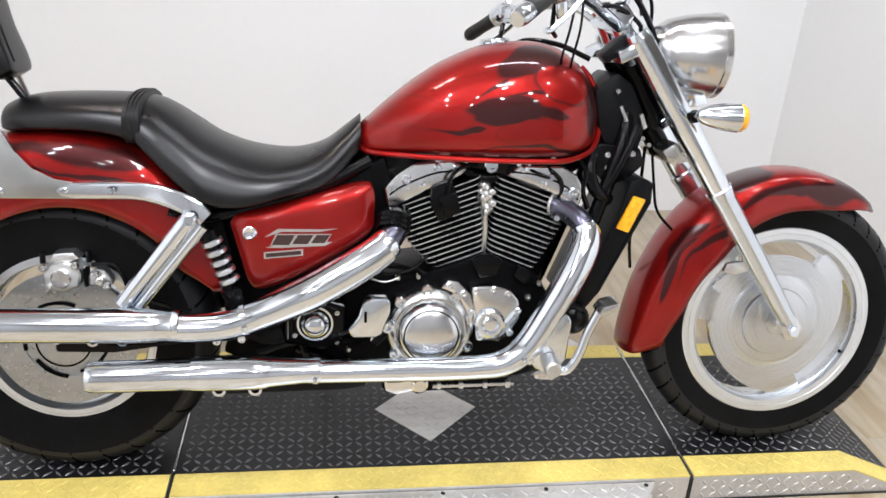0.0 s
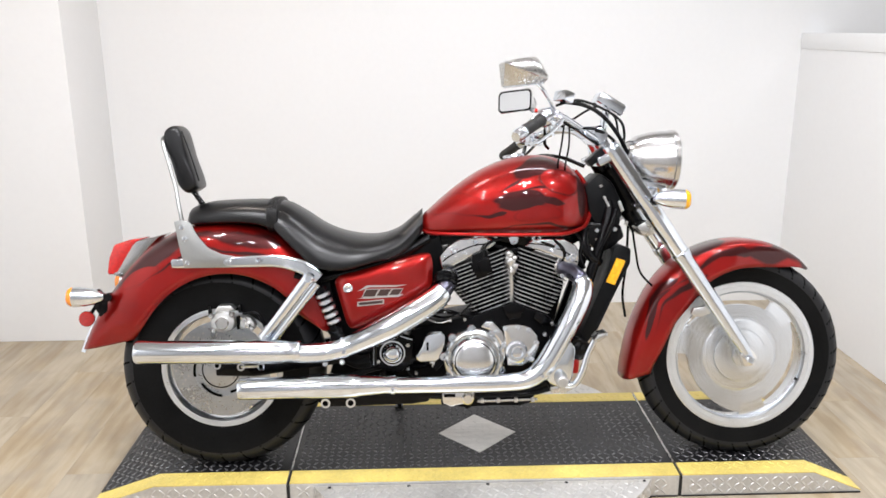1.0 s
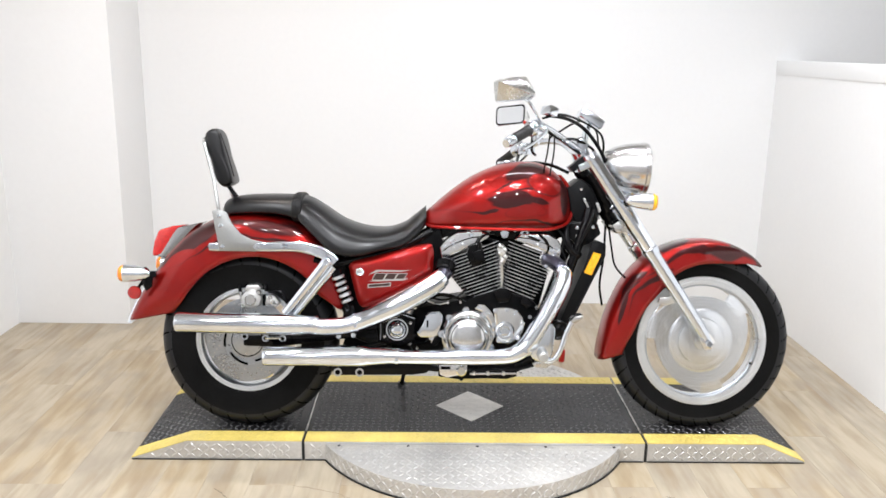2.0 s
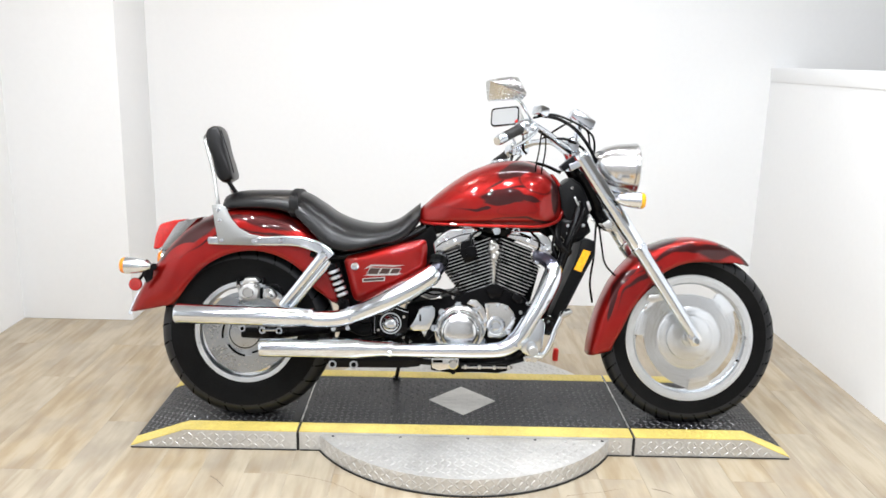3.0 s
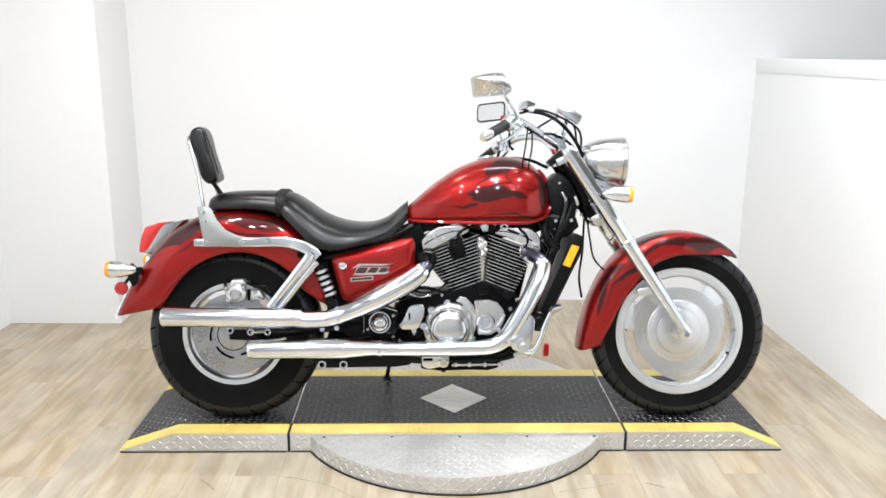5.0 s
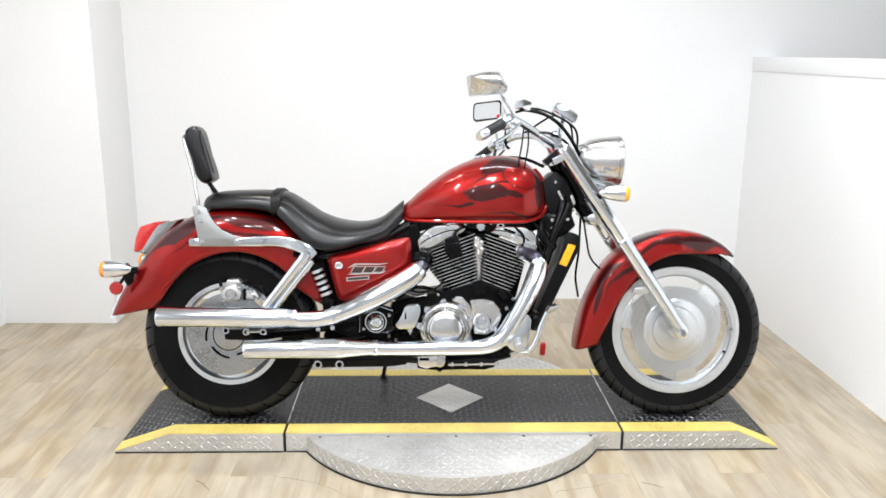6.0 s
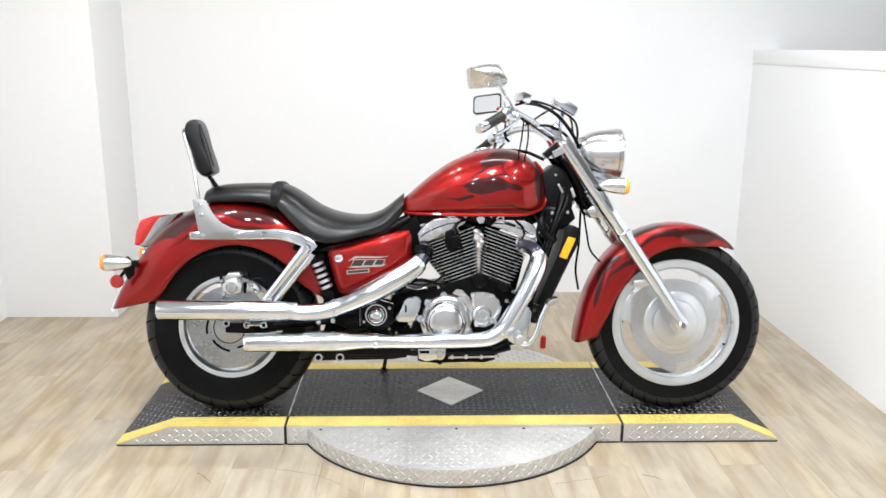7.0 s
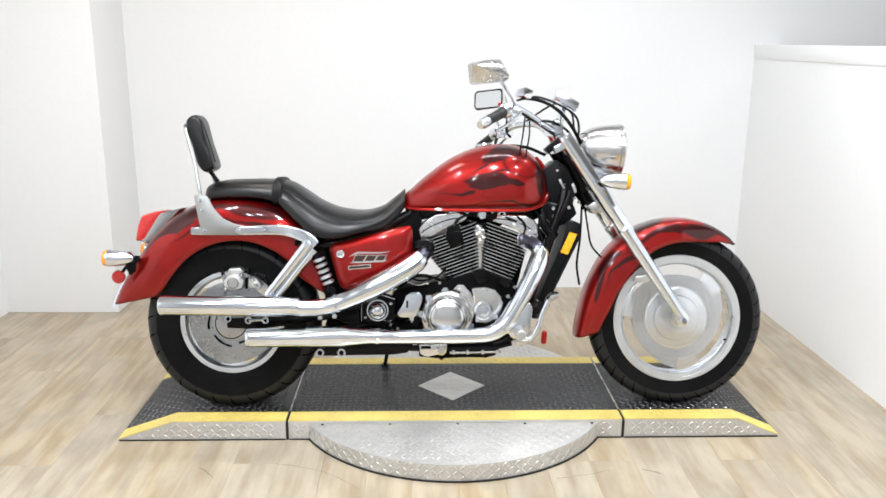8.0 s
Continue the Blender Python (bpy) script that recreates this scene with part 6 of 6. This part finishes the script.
part("fender_stay", prism([(1.470, 0.470), (1.478, 0.490), (1.545, 0.500), (1.552, 0.478), (1.50, 0.462)], -0.100, -0.086, 0.004), ALLOY, bike)

# ---- handlebar ----
bar = part("handlebar", tube([(0.935, 0.435, 0.965), (1.000, 0.345, 1.012), (1.046, 0.280, 1.036), (1.085, 0.215, 1.050), (1.140, 0.125, 1.046), (1.180, 0.065, 1.012), (1.192, 0.0, 1.000), (1.184, -0.06, 1.004), (1.118, -0.12, 1.040),
                              (1.040, -0.22, 1.074), (0.998, -0.28, 1.080), (0.964, -0.325, 1.062), (0.884, -0.430, 1.012)], 0.0128, 14, 5), CHROME, bike, "chrome handlebar")
for a, b in (((0.966, -0.325, 1.061), (0.890, -0.419, 1.017)), ((0.992, 0.355, 1.012), (0.940, 0.428, 0.969))):
    A, B_ = Vector(a), Vector(b)
    d = (B_ - A)
    ln = d.length
    part("grip", lathe([(0.0, 0.0), (0.0, 0.0178), (0.006, 0.0188), (0.012, 0.0172), (ln * 0.5, 0.0165), (ln - 0.03, 0.0172), (ln - 0.026, 0.0162), (ln - 0.026, 0)], A, d, 20), GRIP_RUBBER, bar, "black rubber grip")
    part("grip_end", lathe([(ln - 0.03, 0.0172), (ln - 0.01, 0.0176), (ln, 0.0162), (ln + 0.006, 0.013), (ln + 0.006, 0)], A, d, 20), CHROME if a[1] < 0 else GRIP_RUBBER, bar, "chrome grip end" if a[1] < 0 else "black rubber grip end")
    s = -1 if a[1] < 0 else 1
    part("switch_housing", lathe([(-0.052, 0.014), (-0.048, 0.023), (-0.030, 0.026), (-0.012, 0.026), (-0.004, 0.022), (0, 0.018)], A, d, 16), CHROME, bar, "chrome switch housing")
    part("lever", tube([tuple(A + Vector((0.030, 0, 0.006)) - d * 0.1), tuple(A + Vector((0.058, 0, 0.000))), tuple(A + d * 0.5 + Vector((0.060, 0, -0.012))), tuple(A + d * 1.0 + Vector((0.055, 0, -0.018))), tuple(A + d * 1.1 + Vector((0.05, 0, -0.016)))], 0.0055, 8, 5), CHROME, bar, "chrome hand lever")
    part("lever_mount", box(-0.018, 0.024, -0.018, 0.018, -0.016, 0.016, 0.006), CHROME, bar).matrix_local = Matrix.Translation(A + Vector((0.020, -s * 0.05, 0.018)))
switch = part("switch_box", bm_join(box(-0.026, 0.024, -0.022, 0.022, -0.024, 0.022, 0.008), box(-0.012, 0.016, -0.034, 0.034, -0.012, 0.012, 0.004), tube([(0.0, 0.0, -0.02), (0.004, 0, -0.038), (0.010, 0, -0.050)], 0.011, 12, 2)), CHROME, bar, "chrome switch box")
switch.matrix_local = Matrix.Translation((0.994, -0.290, 1.070)) @ Matrix.Rotation(radians(55), 4, "Z")
far_switch = part("switch_box", bm_join(box(-0.026, 0.024, -0.022, 0.022, -0.024, 0.022, 0.008), box(-0.012, 0.016, -0.034, 0.034, -0.012, 0.012, 0.004)), CHROME, bar, "chrome switch box")
far_switch.matrix_local = Matrix.Translation((1.036, 0.300, 1.026)) @ Matrix.Rotation(radians(-55), 4, "Z")
part("switch_button", lathe([(0, 0.006), (0.006, 0.006), (0.006, 0)], (0.958, -0.302, 1.088), (-1, -0.2, 0.3), 12), RED_LENS, bar, "red switch button")
res = part("brake_reservoir", box(-0.016, 0.018, -0.028, 0.028, -0.014, 0.016, 0.005), CHROME, bar, "chrome brake fluid reservoir")
res.matrix_local = Matrix.Translation((1.046, -0.225, 1.130)) @ Matrix.Rotation(radians(28), 4, "Z") @ Matrix.Rotation(radians(18), 4, "Y")
for v in (-0.05, 0.05):
    part("riser", tube([(1.212, v, 0.962), (1.200, v, 0.990), (1.178, v, 1.032), (1.172, v, 1.042)], 0.0225, 16, 3), CHROME, bar, "chrome bar riser")
part("bar_clamp", prism([(1.158, 1.012), (1.166, 1.044), (1.192, 1.054), (1.212, 1.030), (1.204, 1.002), (1.178, 0.994)], -0.078, 0.078, 0.008, 3), CHROME, bar, "chrome handlebar clamp")
for v in (-0.062, -0.036, 0.036, 0.062):
    part("clamp_bolt", lathe([(0, 0.007), (0.006, 0.007), (0.006, 0.0035), (0.003, 0)], (1.186, v, 1.050), (-0.35, 0, 1), 12), BLACK, bar)
pod = part("instrument_pod", box(-0.048, 0.048, -0.040, 0.040, -0.018, 0.018, 0.009, 3), CHROME, bike, "chrome instrument pod on the bars")
pod.matrix_local = Matrix.Translation((1.230, 0.01, 1.124)) @ Matrix.Rotation(radians(31), 4, "Y")
part("pod_face", box(-0.040, 0.040, -0.034, 0.034, 0.0175, 0.0195, 0.0008, 1), STEEL_BRIGHT, pod)
part("pod_bracket", tube([(1.222, 0.0, 1.112), (1.212, 0.0, 1.06), (1.20, 0.0, 1.02)], 0.012, 12, 3), CHROME, bike)
part("ignition_box", prism([(1.140, 0.948), (1.188, 0.990), (1.204, 0.972), (1.156, 0.930)], -0.098, -0.045, 0.004), PLASTIC, bike, "dark grey ignition housing")


def mirror(side, C):
    """A rounded-rectangle mirror in a wedge-shaped chrome shell."""
    n = Vector((-0.50, -side * 0.866, 0.06)).normalized()
    t = Vector((0.866, -side * 0.5, 0)).normalized()
    z = n.cross(t)
    if z.z < 0:
        z = -z
    C = Vector(C)

    def ring(wd, ht, depth, rnd, dx=0.0, dz=0.0):
        out = []
        for sx, sz, a0 in ((1, 1, 0), (-1, 1, 90), (-1, -1, 180), (1, -1, 270)):
            for k in range(5):
                a = math.radians(a0 + 22.5 * k)
                x, y = sx * (wd / 2 - rnd) + rnd * math.cos(a), sz * (ht / 2 - rnd) + rnd * math.sin(a)
                y += 0.06 * x
                out.append(tuple(C + t * (x + dx) + z * (y + dz) - n * depth))
        return out
    # wedge shell: a flat lower flank and a bulging upper flank meet along a slanting crease
    def spot(x, y, depth):
        return tuple(C + t * x + z * y - n * depth)

    def mix(p, q, f):
        return tuple(a + (b - a) * f for a, b in zip(p, q))
    rows = []
    brow = spline([(-0.066, 0.022, 0.006), (-0.046, 0.029, 0.004), (0.010, 0.040, 0.004), (0.050, 0.044, 0.004), (0.064, 0.036, 0.004), (0.067, 0.016, 0.004)], 3)
    m = len(brow)
    for k in range(m):
        f = k / (m - 1)
        ridge = mix((-0.067, 0.021, 0.026), (0.062, -0.016, 0.046), f)
        ridge = (ridge[0], ridge[1], ridge[2] + 0.004 * math.sin(math.pi * f))
        hem = mix((-0.056, -0.041, 0.006), (0.066, -0.026, 0.024), f)
        row = [spot(*mix(hem, ridge, g)) for g in (0.0, 0.04, 0.5, 0.96, 1.0)]
        for g in (0.05, 0.3, 0.55, 0.8, 1.0):
            x, y, d = mix(ridge, tuple(brow[k]), g)
            row.append(spot(x, y, d + 0.016 * math.sin(math.pi * g) * min(1.0, 0.35 + f)))
        row += [spot(brow[k][0], brow[k][1] - 0.003, -0.003), spot(hem[0], hem[1] + 0.003, -0.003)]
        rows.append(row)
    shell = part("mirror", loft(rows), MIRROR_SHELL, bike, "chrome rear-view mirror", 40)
    part("shell_crease", tube([spot(-0.067, 0.0212, 0.0272), spot(-0.02, 0.0077, 0.0372), spot(0.03, -0.0067, 0.0445), spot(0.062, -0.016, 0.0472)], 0.0018, 8, 5), CHROME, shell)
    part("shell_hem", tube([spot(-0.056, -0.041, 0.007), spot(0.066, -0.026, 0.025)], 0.0022, 8, 1), CHROME, shell)
    if side > 0:
        bm = bmesh.new()
        bm.faces.new([bm.verts.new(p) for p in ring(0.114, 0.064, -0.0045, 0.013)])
        bm2 = loft([ring(0.126, 0.076, -0.001, 0.016), ring(0.126, 0.076, -0.004, 0.016), ring(0.114, 0.064, -0.004, 0.013), ring(0.114, 0.064, -0.001, 0.013)], cap=False)
        part("mirror_rim", bm2, BLACK, shell, "black rim")
    else:
        bm = bmesh.new()
        bm.faces.new([bm.verts.new(p) for p in ring(0.094, 0.048, -0.0045, 0.012, 0.004, 0.002)])
    part("mirror_glass", bm, GLASS_M, shell, "mirror glass")
    foot = C + t * 0.045 - z * 0.025 - n * 0.02
    part("mirror_stalk", tube([tuple(foot), tuple(foot + Vector((0.020, 0, -0.022))), (1.005, side * 0.285, foot.z - 0.062), (1.012, side * 0.27, foot.z - 0.085)], 0.0052, 10, 4), CHROME, shell, "chrome mirror stalk")


mirror(-1, (0.905, -0.335, 1.188))
mirror(1, (0.974, 0.335, 1.160))

# ---- clamps on the exhausts and small hardware ----
for pipe, u, w, r, d in ((upper, 0.405, 0.4085, 0.0335, (1, 0, 0.24)), (lower, 0.545, 0.291, 0.0275, (1, 0, 0)), (lower, 0.985, 0.326, 0.0325, (0.75, 0, 0.66))):
    part("clamp_band", lathe([(-0.005, r - 0.003), (-0.005, r), (0.005, r), (0.005, r - 0.003)], (u, XV, w), d, 32), CHROME, pipe)
    part("clamp_bolt", hex_bolt(u, XV - r - 0.0005, w - 0.006, 0.0055, 0.006), CHROME, pipe)
for u, w in ((0.345, 0.358), (0.395, 0.362)):
    part("hanger_bolt", lathe([(0, 0.008), (0.012, 0.008), (0.012, 0.0045), (0.006, 0)], (u, XV + 0.02, w), (0, -1, 0), 12), CHROME, upper)
part("pipe_hanger", prism([(0.330, 0.352), (0.335, 0.376), (0.405, 0.380), (0.408, 0.355)], XV + 0.02, XV + 0.028, 0.003), BLACK, upper)


def loom_wire(r, material, *pts):
    part("loom", tube(pts, r, 8, 5), material, engine)


loom_wire(0.005, BLACK, (0.655, -0.1, 0.6), (0.668, -0.105, 0.56), (0.662, -0.11, 0.52), (0.69, -0.112, 0.495))
loom_wire(0.0035, BLACK, (0.64, -0.11, 0.49), (0.7, -0.125, 0.478), (0.755, -0.125, 0.492), (0.785, -0.12, 0.52))
loom_wire(0.0025, STEEL, (0.635, -0.115, 0.478), (0.685, -0.13, 0.463), (0.72, -0.128, 0.47))
loom_wire(0.004, BLACK, (0.72, -0.085, 0.725), (0.76, -0.1, 0.735), (0.82, -0.1, 0.73), (0.88, -0.09, 0.722))
loom_wire(0.0045, BLACK, (0.9, -0.085, 0.725), (0.95, -0.095, 0.715), (1.02, -0.1, 0.722), (1.09, -0.09, 0.728))
loom_wire(0.0055, BLACK, (0.575, -0.125, 0.335), (0.605, -0.14, 0.352), (0.64, -0.14, 0.362), (0.66, -0.13, 0.38))
loom_wire(0.011, RUBBER, (0.42, -0.115, 0.3), (0.47, -0.12, 0.32), (0.52, -0.12, 0.33))
loom_wire(0.0045, STEEL, (0.665, -0.12, 0.325), (0.672, -0.13, 0.352), (0.69, -0.13, 0.372))
loom_wire(0.006, BLACK, (1.105, -0.095, 0.735), (1.125, -0.105, 0.7), (1.12, -0.105, 0.66), (1.135, -0.1, 0.62))
for u, v, w, r in ((0.485, -0.115, 0.322, 0.007), (0.430, -0.115, 0.335, 0.006), (0.615, -0.12, 0.306, 0.006), (0.675, -0.125, 0.402, 0.005), (0.590, -0.143, 0.400, 0.006), (0.500, -0.143, 0.350, 0.006), (0.655, -0.118, 0.505, 0.006), (0.72, -0.115, 0.468, 0.006),
                   (0.862, -0.095, 0.722, 0.007), (0.955, -0.095, 0.724, 0.006), (1.05, -0.095, 0.728, 0.006), (1.012, -0.108, 0.418, 0.007)):
    part("small_bolt", hex_bolt(u, v, w, r, 0.009), STEEL, engine)
for s in (-1, 1):
    part("stalk_boot", lathe([(0, 0.012), (0.006, 0.014), (0.010, 0.011), (0.014, 0.014), (0.018, 0.011), (0.022, 0.013), (0.028, 0.010)], (1.343, s * 0.118, 0.826), (0.1, s, 0.12), 16), BLACK, bike, "ribbed black rubber boot on the signal stalk")

for u, v, w in ((0.505, XV - 0.020, 0.481), (0.560, XV - 0.018, 0.508), (0.612, XV - 0.010, 0.536), (0.660, XV, 0.566)):
    part("shield_screw", lathe([(0, 0.006), (0.004, 0.006), (0.005, 0.003), (0.005, 0)], (u, v, w - 0.002), (-0.25, -0.75, 0.6), 10), CHROME, upper)

rod = part("brake_rod", prism([(0.800, 0.213), (0.802, 0.221), (0.985, 0.224), (0.988, 0.216)], -0.138, -0.130, 0.002), STEEL, bike, "thin steel brake rod under the sump")
for u in (0.815, 0.865, 0.92, 0.972):
    part("rod_clip", box(u - 0.005, u + 0.005, -0.141, -0.128, 0.212, 0.226, 0.002), ALLOY, rod)

# ---- cables ----


def cable(r, *pts):
    part("cable", tube(pts, r, 8, 6), BLACK, bike, "black cable")


cable(0.0065, (1.04, -0.225, 1.118), (1.12, -0.15, 1.112), (1.19, -0.08, 1.085), (1.245, -0.05, 1.03), (1.285, -0.04, 0.96), (1.31, -0.03, 0.9))
cable(0.0042, (1.02, -0.26, 1.105), (1.1, -0.17, 1.125), (1.2, -0.06, 1.105), (1.268, 0.0, 1.07), (1.284, 0.02, 1.02), (1.272, 0.02, 0.975))
cable(0.005, (1.03, -0.24, 1.07), (1.09, -0.16, 1.045), (1.16, -0.1, 1.045), (1.22, -0.06, 1.02), (1.26, -0.04, 0.98))
cable(0.0038, (1.1, 0.12, 1.06), (1.2, 0.06, 1.12), (1.26, 0.06, 1.09), (1.272, 0.05, 1.03))
cable(0.0062, (1.005, 0.3, 1.0), (0.985, 0.24, 0.93), (1.03, 0.17, 0.965), (1.1, 0.11, 0.96), (1.17, 0.08, 0.93))
cable(0.0045, (0.985, -0.28, 1.045), (0.985, -0.27, 1.0), (1.0, -0.24, 0.985))
cable(0.0028, (1.062, -0.16, 1.075), (1.056, -0.14, 1.0), (1.05, -0.11, 0.93), (1.07, -0.07, 0.88))
cable(0.0028, (1.076, -0.15, 1.075), (1.08, -0.13, 1.0), (1.072, -0.11, 0.93), (1.08, -0.07, 0.88))
cable(0.0035, (1.305, -0.01, 0.74), (1.318, -0.01, 0.66), (1.335, -0.01, 0.59), (1.385, -0.03, 0.535))
cable(0.0042, (1.3, 0.02, 0.74), (1.296, 0.02, 0.62), (1.285, 0.02, 0.52), (1.3, 0.04, 0.44))


def crack(points, half):
    """A thin ragged crack in the floor boards, as a sliver of dark filler."""
    rng = random.Random(len(points) * 7)
    bm = bmesh.new()
    rows = []
    pts = spline([(x, y, half) for x, y in points], 5)
    for i, (x, y, h) in enumerate(pts):
        t = i / (len(pts) - 1)
        g = h * (0.35 + 0.65 * rng.random()) * min(1.0, 6 * t + 0.1, 6 * (1 - t) + 0.1)
        jx, jy = rng.uniform(-0.002, 0.002), rng.uniform(-0.003, 0.003)
        rows.append((bm.verts.new((x + jx, y + jy - g, 0.0006)), bm.verts.new((x + jx, y + jy + g, 0.0006))))
    for (a, b), (c, d) in zip(rows, rows[1:]):
        bm.faces.new((a, b, d, c))
    part("crack", bm, CRACK, floor, "thin dark crack in the floor")


CRACK = surface("crack_filler", (0.17, 0.135, 0.10), 0.8, 0.0, 0.3)
crack([(0.20, -0.335), (0.273, -0.348), (0.353, -0.379), (0.434, -0.438), (0.503, -0.502)], 0.0014)
crack([(1.138, -0.500), (1.149, -0.446), (1.216, -0.429), (1.347, -0.391)], 0.0016)
crack([(1.439, -0.389), (1.477, -0.404), (1.507, -0.427)], 0.0035)
crack([(-0.050, -0.356), (-0.026, -0.372), (0.020, -0.430)], 0.0030)
planks()
